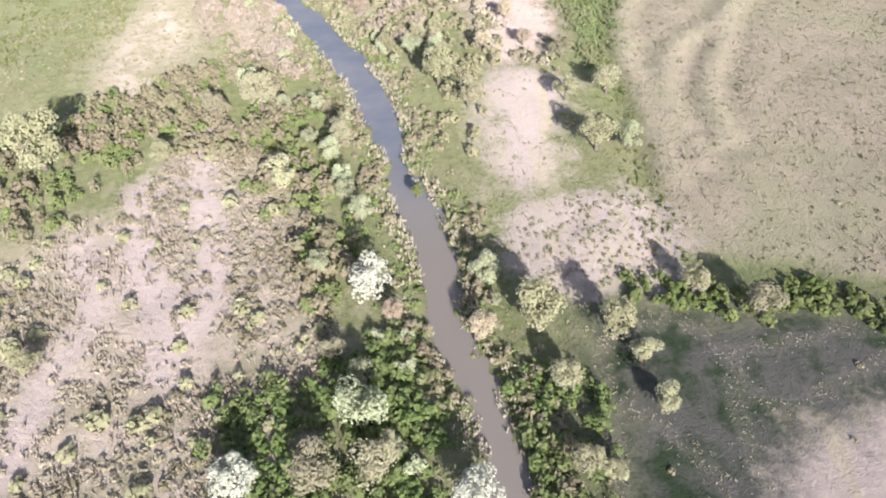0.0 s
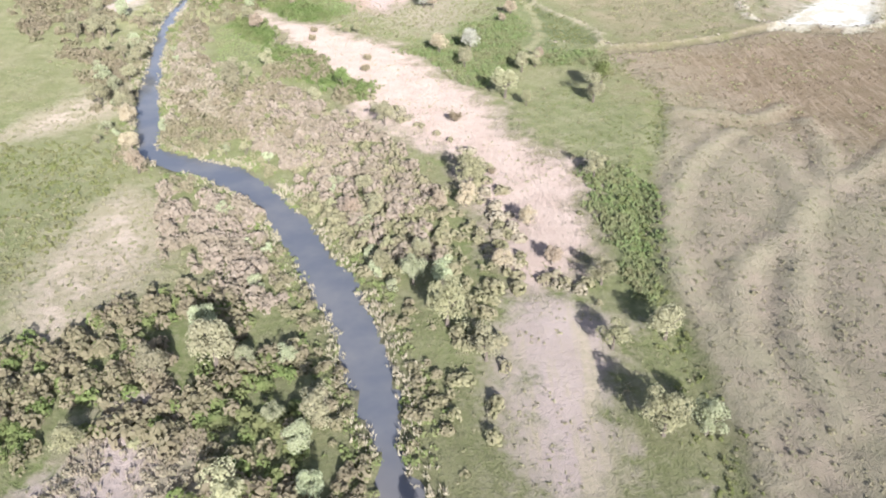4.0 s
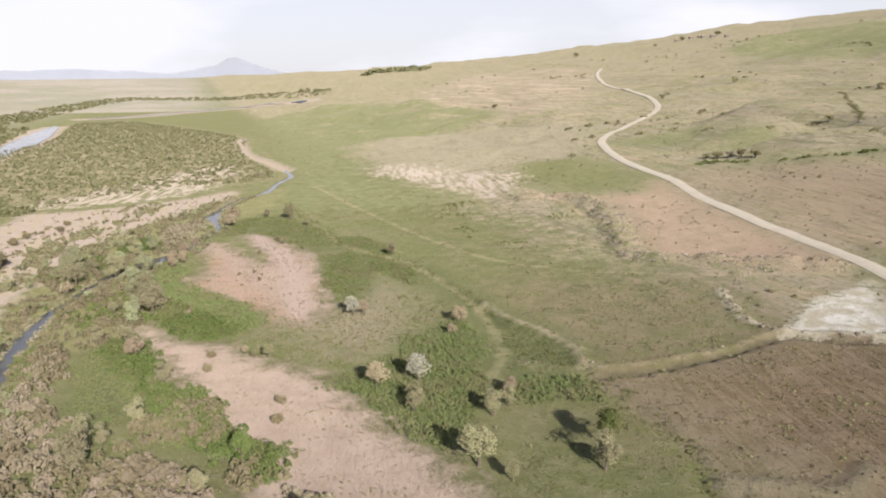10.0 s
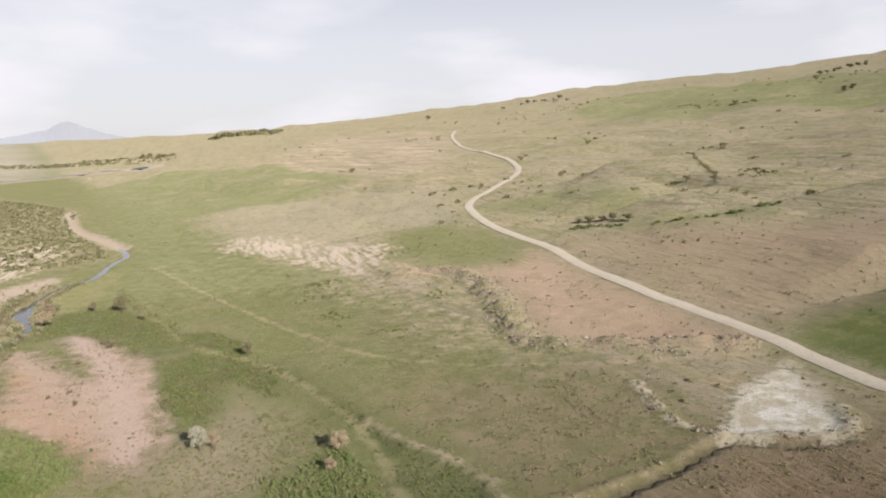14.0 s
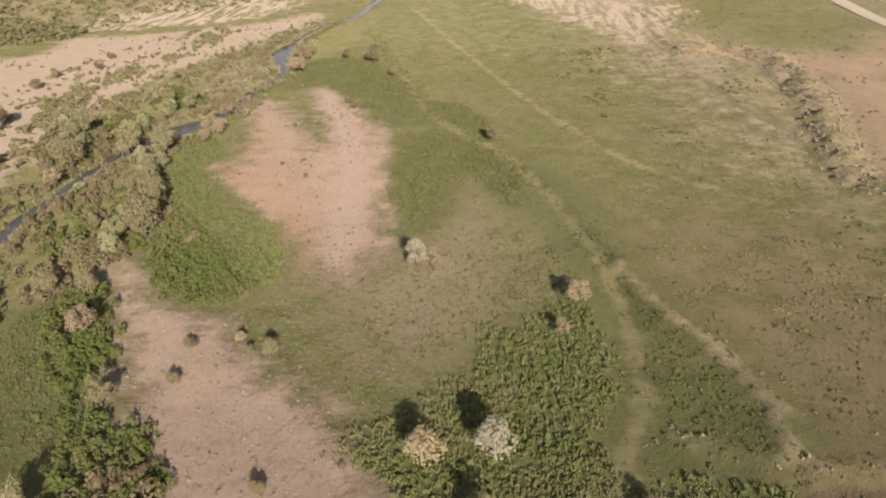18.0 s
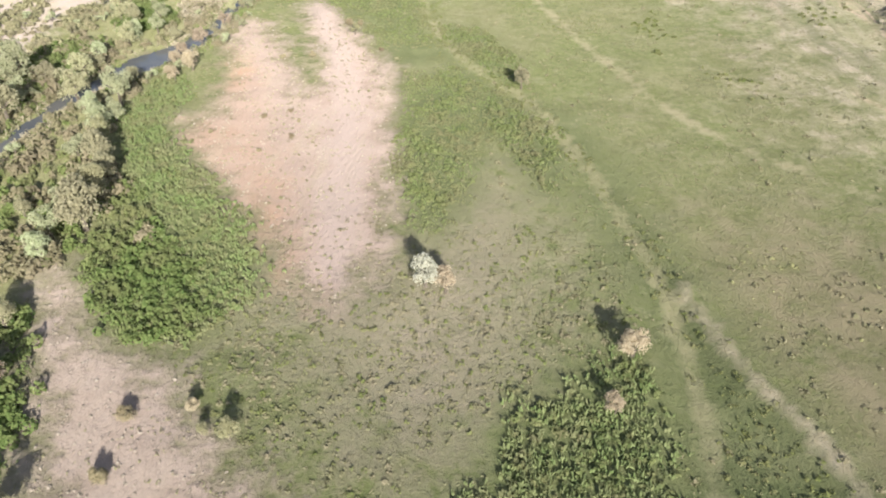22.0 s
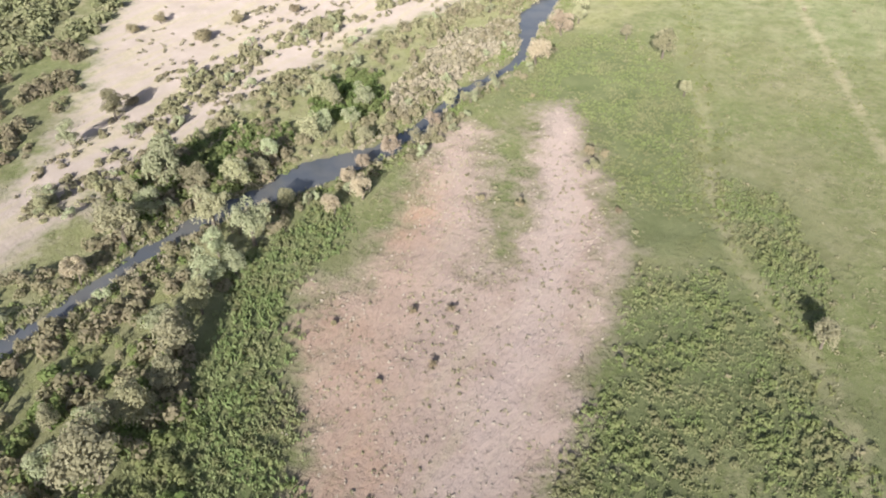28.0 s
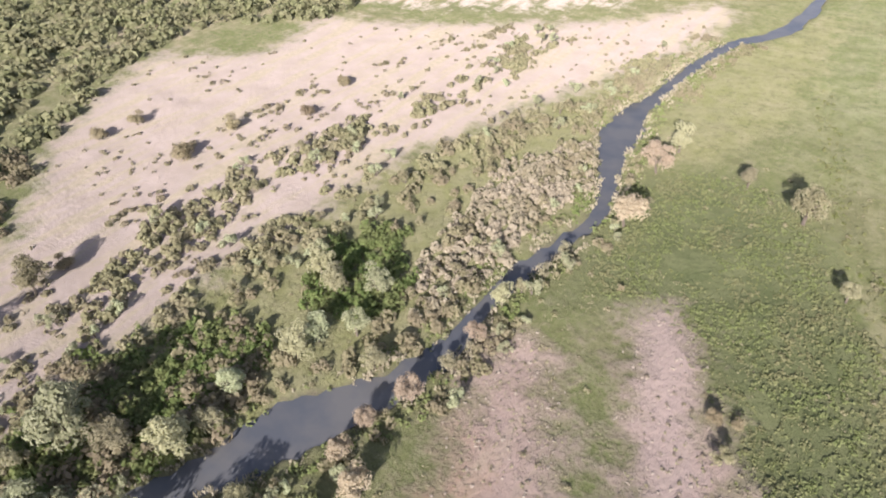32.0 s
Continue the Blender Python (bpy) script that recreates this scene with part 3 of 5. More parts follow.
    col = mixed(n, k, maths(n, k, "MULTIPLY", patch("bank", 0.7, 0.25), 0.6), col, two((0.450, 0.370, 0.290), (0.300, 0.250, 0.170)))
    sand = two((0.270, 0.203, 0.168), (0.318, 0.247, 0.208), by=mid)
    sand = mixed(n, k, maths(n, k, "MULTIPLY", patch("ochre", 3.0, 1.1), ranged(n, k, big, 0.40, 0.56, 0.3, 0.85)), sand, (0.298, 0.194, 0.132))
    sand = mixed(n, k, ranged(n, k, streak, 0.52, 0.66, 0, 0.5), sand, (0.300, 0.250, 0.180))
    sand = mixed(n, k, ranged(n, k, fine, 0.53, 0.66, 0, 0.6), sand, (0.225, 0.185, 0.130))
    sand = mixed(n, k, ranged(n, k, small, 0.57, 0.68, 0, 0.5), sand, (0.220, 0.195, 0.115))
    sand = mixed(n, k, maths(n, k, "MULTIPLY", patch("plaza", 3.0, 0.8), 0.8), sand, two((0.300, 0.235, 0.190), (0.355, 0.286, 0.236), by=mid))
    bare = patch("sand", 3.0, 1.1)
    crust = noise_at(n, k, put(n, k, "ShaderNodeMapping", {"Vector": pos, "Rotation": (0, 0, 0.5), "Scale": (1.3, 0.5, 1.0)}).outputs["Vector"], 1.0, 3, 0.5)
    col = mixed(n, k, bare, col, sand)
    col = mixed(n, k, maths(n, k, "MULTIPLY", patch("wash", 1.6, 0.5), 0.7), col, two((0.350, 0.278, 0.248), (0.305, 0.242, 0.208), by=mid))
    col = mixed(n, k, maths(n, k, "MULTIPLY", patch("lane", 1.4, 0.5), 0.85), col, two((0.425, 0.348, 0.308), (0.360, 0.295, 0.255), by=mid))
    pale = two((0.342, 0.283, 0.247), (0.290, 0.239, 0.201), by=mid)
    pale = mixed(n, k, ranged(n, k, streak, 0.48, 0.58, 0, 0.75), pale, two((0.360, 0.300, 0.220), (0.260, 0.235, 0.145), by=small))
    pale = mixed(n, k, ranged(n, k, fine, 0.52, 0.64, 0, 0.6), pale, (0.300, 0.250, 0.175))
    dunes = patch("pale", 2.6, 1.2)
    col = mixed(n, k, dunes, col, pale)
    salt = two((0.630, 0.615, 0.580), (0.420, 0.380, 0.300), 0.40, 0.58, mid)
    salt = mixed(n, k, ranged(n, k, fine, 0.52, 0.60, 0, 0.8), salt, (0.230, 0.230, 0.130))
    col = mixed(n, k, patch("salt", 1.4, 1.3), col, salt)
    col = mixed(n, k, patch("rim", 0.6, 0.6), col, two((0.460, 0.420, 0.340), (0.280, 0.255, 0.170)))
    col = mixed(n, k, maths(n, k, "MULTIPLY", patch("verge", 0.7, 0.35), 0.5), col, two((0.345, 0.295, 0.190), (0.250, 0.230, 0.130)))
    col = mixed(n, k, maths(n, k, "MULTIPLY", patch("track", 0.6, 0.3), 0.42), col, two((0.410, 0.340, 0.240), (0.330, 0.285, 0.190)))
    col = mixed(n, k, maths(n, k, "MULTIPLY", patch("path", 0.5, 0.12), 0.15), col, (0.380, 0.330, 0.275))
    col = mixed(n, k, patch("mud", 0.6, 0.3), col, two((0.150, 0.125, 0.095), (0.110, 0.115, 0.060)))
    k.new(col, b.inputs["Base Color"])
    b.inputs["Roughness"].default_value, b.inputs["Diffuse Roughness"].default_value = 0.95, 1.0
    b.inputs["Specular IOR Level"].default_value = 0.15
    bump = put(n, k, "ShaderNodeBump", {"Height": maths(n, k, "ADD", maths(n, k, "MULTIPLY", maths(n, k, "MULTIPLY", crust, bare), 1.1), maths(n, k, "ADD", maths(n, k, "MULTIPLY", small, 0.8), maths(n, k, "MULTIPLY", grain, 0.35))), "Strength": ranged(n, k, maths(n, k, "MAXIMUM", bare, dunes), 0, 1, 1.0, 0.6), "Distance": 0.45})
    k.new(bump.outputs["Normal"], b.inputs["Normal"])
    return mat


def leaf_material(name, a, c, light=0.25, spread=0.5, dry=None, amount=0.0):
    """Foliage: two tones, varied leaf by leaf, plant by plant and in patches, with some light through the leaf."""
    mat = bpy.data.materials.new(name)
    n, k, b = nodes_of(mat)
    geo = put(n, k, "ShaderNodeNewGeometry")
    plant = put(n, k, "ShaderNodeObjectInfo").outputs["Random"]
    col = mixed(n, k, geo.outputs["Random Per Island"], a, c)
    if dry:
        g = noise_at(n, k, geo.outputs["Position"], 0.16, 4)
        col = mixed(n, k, ranged(n, k, g, 0.44, 0.60, 0, amount), col, dry)
    hsv = put(n, k, "ShaderNodeHueSaturation", {"Color": col, "Value": ranged(n, k, plant, 0, 1, 1 - spread * 0.5, 1 + spread * 0.5), "Hue": ranged(n, k, plant, 0, 1, 0.485, 0.512)})
    k.new(hsv.outputs["Color"], b.inputs["Base Color"])
    b.inputs["Roughness"].default_value, b.inputs["Specular IOR Level"].default_value = 0.8, 0.15
    b.inputs["Diffuse Roughness"].default_value = 1.0
    if light:
        out = n["Material Output"]
        tr = put(n, k, "ShaderNodeBsdfTranslucent", {"Color": hsv.outputs["Color"]})
        mx = put(n, k, "ShaderNodeMixShader", {0: light, 1: b.outputs["BSDF"], 2: tr.outputs["BSDF"]})
        k.new(mx.outputs["Shader"], out.inputs["Surface"])
    return mat


def plain_material(name, a, c, scale=3.0, rough=0.85, bump=0.3):
    mat = bpy.data.materials.new(name)
    n, k, b = nodes_of(mat)
    pos = put(n, k, "ShaderNodeNewGeometry").outputs["Position"]
    f, g = noise_at(n, k, pos, scale, 6, 0.7), noise_at(n, k, pos, scale * 0.12, 4)
    col = mixed(n, k, ranged(n, k, f, 0.35, 0.65), a, c)
    col = mixed(n, k, ranged(n, k, g, 0.4, 0.7, 0, 0.45), col, tuple(v * 0.72 for v in a))
    k.new(col, b.inputs["Base Color"])
    b.inputs["Roughness"].default_value, b.inputs["Diffuse Roughness"].default_value = rough, 0.8
    k.new(put(n, k, "ShaderNodeBump", {"Height": f, "Strength": bump, "Distance": 0.1}).outputs["Normal"], b.inputs["Normal"])
    return mat


def water_material():
    mat = bpy.data.materials.new("stream_water")
    n, k, b = nodes_of(mat)
    pos = put(n, k, "ShaderNodeNewGeometry").outputs["Position"]
    g = noise_at(n, k, pos, 0.12, 4)
    # silt stirred up at the shoal drifts downstream of it
    silt = ranged(n, k, put(n, k, "ShaderNodeSeparateXYZ", {"Vector": pos}).outputs["Y"], 10, -8)
    far = ranged(n, k, put(n, k, "ShaderNodeSeparateXYZ", {"Vector": pos}).outputs["Y"], 70, 150)
    # reflected sky is painted into these bluish base tones, lighter below y 70
    deep = mixed(n, k, ranged(n, k, g, 0.4, 0.62), (0.090, 0.096, 0.108), (0.130, 0.127, 0.124))
    clear = mixed(n, k, far, mixed(n, k, ranged(n, k, g, 0.4, 0.62), (0.128, 0.134, 0.150), (0.175, 0.172, 0.172)), deep)
    k.new(mixed(n, k, silt, clear, (0.180, 0.156, 0.130)), b.inputs["Base Color"])
    b.inputs["Roughness"].default_value = 0.08
    b.inputs["IOR"].default_value = 1.33
    f = noise_at(n, k, pos, 1.6, 3)
    k.new(put(n, k, "ShaderNodeBump", {"Height": f, "Strength": 0.12, "Distance": 0.05}).outputs["Normal"], b.inputs["Normal"])
    return mat


LAND = ground_material()
WATER = water_material()
ROAD_DUST = plain_material("pale_road_dust", (0.45, 0.405, 0.335), (0.36, 0.32, 0.26), 1.5)
BARK = plain_material("grey_bark", (0.16, 0.13, 0.10), (0.10, 0.08, 0.06), 6.0)


# ---------------------------------------------------------------- the land
def graded(lo, hi, step, reach, grow=1.04, shrink=1.055):
    core = list(np.arange(lo, hi + step / 2, step))
    a, b, s = [], [], step
    while (hi if not b else b[-1]) < reach:
        s *= grow
        b.append((b[-1] if b else hi) + s)
    s = step
    while (lo if not a else a[-1]) > -reach:
        s *= shrink
        a.append((a[-1] if a else lo) - s)
    return np.array(a[::-1] + core + b)


def grid_mesh(name, xs, ys, zs):
    nx, ny = len(xs), len(ys)
    gx, gy = np.meshgrid(xs, ys)
    me = bpy.data.meshes.new(name)
    me.vertices.add(nx * ny)
    me.vertices.foreach_set("co", np.stack([gx.ravel(), gy.ravel(), zs.ravel()], 1).ravel())
    i = (np.arange(ny - 1)[:, None] * nx + np.arange(nx - 1)[None]).ravel()
    quads = np.stack([i, i + 1, i + nx + 1, i + nx], 1)
    me.loops.add(quads.size)
    me.loops.foreach_set("vertex_index", quads.ravel())
    me.polygons.add(len(quads))
    me.polygons.foreach_set("loop_start", np.arange(len(quads)) * 4)
    me.polygons.foreach_set("use_smooth", np.ones(len(quads), bool))
    me.update(calc_edges=True)
    return me


def stream_half(x, y):
    """Half the stream's width: wide before the bend, narrow past it, a pool further on."""
    w = np.interp(y, [-60, -36, -31, -25, -18, -9, -5, -2.8, 0, 2.6, 5.5, 7.8, 10, 13, 19, 27, 35, 41, 52, 60, 65, 69, 73, 97, 103, 126, 142, 152, 181, 197, 206, 214, 219, 223, 229, 233, 241, 256, 271, 280, 286, 291, 296, 303, 312, 340, 360, 386, 430, 600],
                  [1.5, 1.45, 1.35, 1.66, 1.5, 1.75, 2.0, 2.6, 2.3, 1.75, 1.0, 0.8, 1.1, 1.9, 2.3, 2.2, 2.5, 2.0, 2.2, 2.6, 2.8, 1.9, 1.6, 1.8, 1.6, 1.3, 1.25, 1.5, 1.15, 1.25, 1.5, 2.2, 3.0, 3.2, 2.2, 2.0, 1.1, 1.2, 1.0, 1.2, 1.6, 2.2, 3.3, 2.2, 1.3, 1.3, 1.5, 1.3, 1.5, 1.6])
    return np.maximum(w - 0.35, 0.4)


xs, ys = graded(-158, 120, 1.0, 4700, 1.036), graded(-58, 330, 1.0, 4700, 1.04, 1.12)
gx, gy = np.meshgrid(xs, ys)
ground = new("ground", grid_mesh("ground", xs, ys, height(gx, gy)))
ground.data.materials.append(LAND)
tagged(ground, "river plain of grass, sand and dry fields rising to hills", "ground", kind="structure")
fx, fy = gx.ravel(), gy.ravel()
d_stream = line_distance(fx, fy, STREAM)
AREAS = {
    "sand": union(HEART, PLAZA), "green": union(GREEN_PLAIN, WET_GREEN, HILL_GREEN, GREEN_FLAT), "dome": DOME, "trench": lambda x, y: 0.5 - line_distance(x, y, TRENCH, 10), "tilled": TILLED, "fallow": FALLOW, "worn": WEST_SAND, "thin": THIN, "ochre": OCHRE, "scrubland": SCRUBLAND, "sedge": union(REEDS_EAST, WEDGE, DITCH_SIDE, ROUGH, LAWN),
    "pale": union(EAST_SAND, BEACH, PALE_CORNER, FAR_GRAVEL, lambda x, y: np.where(y > 440, 5.0, -9) - line_distance(x, y, STREAM), lambda x, y: 15 - line_distance(x, y, FAR_RIVER, 40), lambda x, y: 30 - line_distance(x, y, FAR_BEND, 55)),
    "field": FIELD, "shady": SHADE_TINT, "dry": union(WEST_DRY, DRY_PATCHES), "salt": SALT, "scree": SCREE, "red": RED_SLOPE, "flat": union(PALE_FLAT, zone([(-150, 330), (-125, 420), (-104, 480), (-85, 470), (-80, 400), (-95, 350)])),
    "wash": lambda x, y: np.max([h - line_distance(x, y, w, 10) for w, h in zip(WASHES[:1], WASH_HALF)], axis=0),
    "lane": lambda x, y: np.max([h + 0.4 - line_distance(x, y, w, 10) for w, h in zip(WASHES[1:], WASH_HALF[1:])] + [EAST_PATCH(x, y)], axis=0),
    "reed": union(REEDS_WEST, REEDS_SOUTH, REEDS_MID, REEDS_STRIP), "crop": CROP, "wet": WET_PATCH, "plaza": PLAZA,
    "lush": union(MEADOW, WEDGE, WEST_GREEN, DAMP_GRASS, zone([(122, 166), (140, 172), (165, 170), (170, 130), (127, 120), (121, 132), (121, 150)])), "sunny": union(SUNNY, lambda x, y: np.minimum(GALLERY(x, y), -BEACH(x, y))),
    "far": lambda x, y: np.clip(np.minimum((np.hypot(x, y) - 760) / 6, (foot(y) - x - 330 * (y < 1500)) / 6), -40, 40), "bluff": BLUFFS,
    "rut": lambda x, y: np.max([0.8 - line_distance(x, y, rut, 8) for rut in RUTS], axis=0),
    "rim": lambda x, y: 0.35 - line_distance(x, y, SALT_RIM, 8),
    "hill": lambda x, y: np.clip(x - foot(y) - 28, -40, 40),
    "mud": lambda x, y: stream_half(x, y) + 0.5 - d_stream - 9 * (y > 425),
    "bank": lambda x, y: 0.15 - line_distance(x, y, FIELD_BANK, 10),
    "track": lambda x, y: np.maximum(0.3 - line_distance(x, y, TRACK, 10), -0.1 - line_distance(x, y, BANK, 10) + 0.5 * wave(x, y, 4, 44)),
    "path": lambda x, y: np.max([0.1 - line_distance(x, y, p, 6) for p in PATHS], axis=0),
    "verge": lambda x, y: 0.3 - line_distance(x, y, DITCH_PATH, 10),
}
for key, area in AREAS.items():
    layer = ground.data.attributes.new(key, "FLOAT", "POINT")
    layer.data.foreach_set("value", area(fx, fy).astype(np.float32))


def ribbon(name, line, half, lift, material, label, category):
    """A strip along a line of the plan, laid on the land or, with no lift, level."""
    t = np.gradient(line, axis=0)
    side = np.stack([-t[:, 1], t[:, 0]], 1) / np.linalg.norm(t, axis=1)[:, None]
    h = half(line[:, 0], line[:, 1])[:, None]
    rows = [line + side * h * k for k in (-1, -0.5, 0, 0.5, 1)]
    co = np.stack(rows, 1)
    z = np.full(co.shape[:2], -0.34) if lift is None else height(co[..., 0], co[..., 1]) * 0.7 + 0.3 * height(co[..., 0], co[..., 1]).max(1)[:, None] + lift * (1 + np.clip(co[..., 1] - 250, 0, 900) / 250)
    if lift is not None:
        z[:, 0] -= 0.25
        z[:, -1] -= 0.25
    v = np.concatenate([co, z[..., None]], 2).reshape(-1, 3)
    f = [(5 * i + j, 5 * i + j + 1, 5 * i + j + 6, 5 * i + j + 5) for i in range(len(line) - 1) for j in range(4)]
    me = bpy.data.meshes.new(name)
    me.from_pydata(v.tolist(), [], f)
    me.polygons.foreach_set("use_smooth", np.ones(len(f), bool))
    me.materials.append(material)
    ob = new(name, me)
    return tagged(ob, label, category, kind="structure")


ribbon("water", STREAM[STREAM[:, 1] < 455], lambda x, y: stream_half(x, y) * 1.15 + 0.75, None, WATER, "shallow murky stream winding through the plain", "stream")
ribbon("road", ROAD, lambda x, y: 2.2 + 0 * x, 0.16, ROAD_DUST, "pale dusty gravel road across the hillside", "road")
ribbon("water_far", FAR_RIVER, lambda x, y: np.interp(y, [470, 540, 600, 700, 800, 940, 1010], [3, 4, 10, 13, 13, 8, 3]), 0.25, WATER, "broad pale river beyond the plain", "river")
ribbon("water_bend", FAR_BEND, lambda x, y: 6 + 0 * x, 0.25, WATER, "distant bend of the pale river", "river")


def far_mountains():
    """A hazy mountain range on the northern horizon, beyond everything else."""
    az = np.radians(np.linspace(-75, 4, 160))
    d = np.degrees(az)
    el = 0.75 + 0.75 * np.exp(-((d + 21) / 6) ** 2) + 1.25 * np.exp(-((d + 10) / 3.2) ** 2) + 0.5 * np.exp(-((d + 10) / 0.9) ** 2) + 0.5 * np.exp(-((d + 40) / 9) ** 2)
    el = 0.8 * el + 0.12 * wave(d * 3, d * 0, 4, 61) + 0.06 * wave(d * 9, d * 0, 4, 62)
    v, f = [], []
    for a, e in zip(az, el):
        for dist, share in ((4350, 0.0), (4450, 0.55), (4550, 1.0), (4690, 0.4)):
            v.append((math.sin(a) * dist, math.cos(a) * dist, 52 + share * 4550 * math.tan(math.radians(e)) - (1 - share) * 60))
    for i in range(len(az) - 1):
        for j in range(3):
            f.append((4 * i + j, 4 * i + j + 1, 4 * i + j + 5, 4 * i + j + 4))
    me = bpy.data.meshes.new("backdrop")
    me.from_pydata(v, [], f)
    # distance haze is painted into the rock as pale blue
    me.materials.append(plain_material("haze_tinted_rock", (0.30, 0.325, 0.38), (0.315, 0.335, 0.39), 0.01, 1.0, 0.0))
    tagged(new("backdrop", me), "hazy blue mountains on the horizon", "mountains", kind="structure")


far_mountains()



# ---------------------------------------------------------------- plants: shared builders
def leaf_quads(centre, normal, size, rng, lean=0.55, long=1.5):
    """Vertices of one pointed leaf clump (a bent diamond of two triangles) for each row."""
    n = len(centre)
    normal = normal + rng.normal(0, lean, (n, 3))
    normal /= np.linalg.norm(normal, axis=1)[:, None] + 1e-9
    a = np.cross(normal, rng.normal(0, 1, (n, 3)))
    a /= np.linalg.norm(a, axis=1)[:, None] + 1e-9
    b = np.cross(normal, a)
    s = (size * rng.uniform(0.65, 1.35, n))[:, None]
    tip = normal * s * 0.28
    return np.stack([centre - a * s * long / 2, centre - b * s * 0.5 + tip, centre + a * s * long / 2, centre + b * s * 0.5 + tip], 1)


def quad_mesh(name, quads, material):
    v = quads.reshape(-1, 3).astype(np.float32)
    n = len(quads)
    me = bpy.data.meshes.new(name)
    me.vertices.add(4 * n)
    me.vertices.foreach_set("co", v.ravel())
    me.loops.add(4 * n)
    me.loops.foreach_set("vertex_index", np.arange(4 * n, dtype=np.int32))
    me.polygons.add(n)
    me.polygons.foreach_set("loop_start", np.arange(n, dtype=np.int32) * 4)
    me.update(calc_edges=True)
    me.materials.append(material)
    return me


def crown_quads(seed, lumps=20, per=120, tall=1.0, leaf=0.10, rag=0.25):
    """A crown about the origin, one unit in radius: lumps of leaves with gaps and an uneven outline."""
    rng = np.random.RandomState(seed)
    out = []
    for i in range(lumps):
        u = rng.normal(0, 1, 3)
        u /= np.linalg.norm(u)
        u[2] = u[2] * 0.85 if u[2] > 0 else u[2] * 0.75
        c = u * rng.uniform(0.40, 0.70, 1) * np.array([1, 1, tall]) * (1 + rng.normal(0, rag * 0.6))
        r = rng.uniform(0.26, 0.42)
        w = rng.normal(0, 1, (per, 3))
        w /= np.linalg.norm(w, axis=1)[:, None]
        w[:, 2] = np.where(w[:, 2] < -0.4, -w[:, 2], w[:, 2])
        q = c + w * r * rng.uniform(0.72, 1.08, (per, 1)) * np.array([1, 1, 0.9])
        out.append(leaf_quads(q, w, np.full(per, leaf), rng, 0.27))
    return np.concatenate(out)


def stick(bm, a, b, ra, rb, sides=6):
    a, b = Vector(a), Vector(b)
    turn = (b - a).to_track_quat("Z", "Y").to_matrix()
    rings = [[bm.verts.new(p + turn @ Vector((math.cos(t) * r, math.sin(t) * r, 0))) for t in (k * math.tau / sides for k in range(sides))] for p, r in ((a, ra), (b, rb))]
    for k in range(sides):
        bm.faces.new((rings[0][k], rings[0][(k + 1) % sides], rings[1][(k + 1) % sides], rings[1][k]))


def part(name, data, material, parent, label=""):
    """One mesh object under a thing or a part, from a bmesh or a finished mesh."""
    if isinstance(data, bmesh.types.BMesh):
        me = bpy.data.meshes.new(name)
        data.to_mesh(me)
        data.free()
        me.materials.append(material)
        data = me
    ob = new(name, data)
    ob.parent = parent
    return tagged(ob, label) if label else ob


def make_tree(kind, seed, material, tall, rise, label, category="tree", stems=1, leaf=0.15, lumps=16, per=118):
    """A tree or shrub, one unit in crown radius, its base at the origin: trunk with limbs, and a crown."""
    rng = random.Random(seed)
    thing = new(kind)
    thing.empty_display_size = 0.2
    tagged(thing, label, category)
    for s in range(stems):
        bm = bmesh.new()
        a = rng.uniform(0, 6.28)
        off = Vector((math.cos(a), math.sin(a), 0)) * (0.16 * (stems > 1))
        r = 0.085 if stems == 1 else 0.045
        fork = off * 2 + Vector((rng.uniform(-0.05, 0.05), rng.uniform(-0.05, 0.05), rise * 0.62))
        stick(bm, off + Vector((0, 0, -0.08)), off + Vector((0, 0, 0.05)), r * 1.5, r * 1.1)
        stick(bm, off + Vector((0, 0, 0.05)), fork, r * 1.1, r * 0.8)
        for j in range(5 if stems == 1 else 3):
            b = a + j * 6.28 / 5 + rng.uniform(-0.3, 0.3)
            tip = fork + Vector((math.cos(b) * 0.55, math.sin(b) * 0.55, rng.uniform(0.25, 0.55) * tall))
            mid = (fork + tip) / 2 + Vector((0, 0, 0.06))
            stick(bm, fork, mid, r * 0.6, r * 0.4, 5)
            stick(bm, mid, tip, r * 0.4, r * 0.12, 5)
        part("trunk" if stems == 1 else "stem", bm, BARK, thing)
    q = crown_quads(seed, lumps, per, tall, leaf)
    q = q + np.array([0, 0, rise])
    part("crown", quad_mesh("crown", q, material), material, thing)
    return thing


# foliage tones of the place
SILVER = leaf_material("silver_willow_leaf", (0.345, 0.370, 0.215), (0.488, 0.494, 0.319), 0.42, 0.35)
WHITE = leaf_material("white_felted_leaf", (0.425, 0.425, 0.323), (0.561, 0.552, 0.442), 0.3, 0.15)
OLIVE = leaf_material("olive_leaf", (0.335, 0.318, 0.190), (0.455, 0.428, 0.275), 0.42, 0.4)
YELLOW = leaf_material("yellow_green_leaf", (0.300, 0.286, 0.160), (0.405, 0.380, 0.235), 0.42, 0.35)
PINKISH = leaf_material("dry_pinkish_leaf", (0.416, 0.335, 0.231), (0.508, 0.434, 0.318), 0.4, 0.3)
GREEN = leaf_material("green_leaf", (0.156, 0.210, 0.065), (0.264, 0.306, 0.116), 0.42, 0.4, (0.26, 0.245, 0.125), 0.6)
DARK = leaf_material("dark_shrub_leaf", (0.238, 0.230, 0.115), (0.360, 0.331, 0.180), 0.35, 0.4)
BROWN = leaf_material("brownish_shrub_leaf", (0.260, 0.215, 0.130), (0.365, 0.310, 0.200), 0.35, 0.35)
THICKET = leaf_material("thicket_leaf", (0.124, 0.179, 0.053), (0.241, 0.283, 0.103), 0.42, 0.2, (0.24, 0.235, 0.11), 0.5)
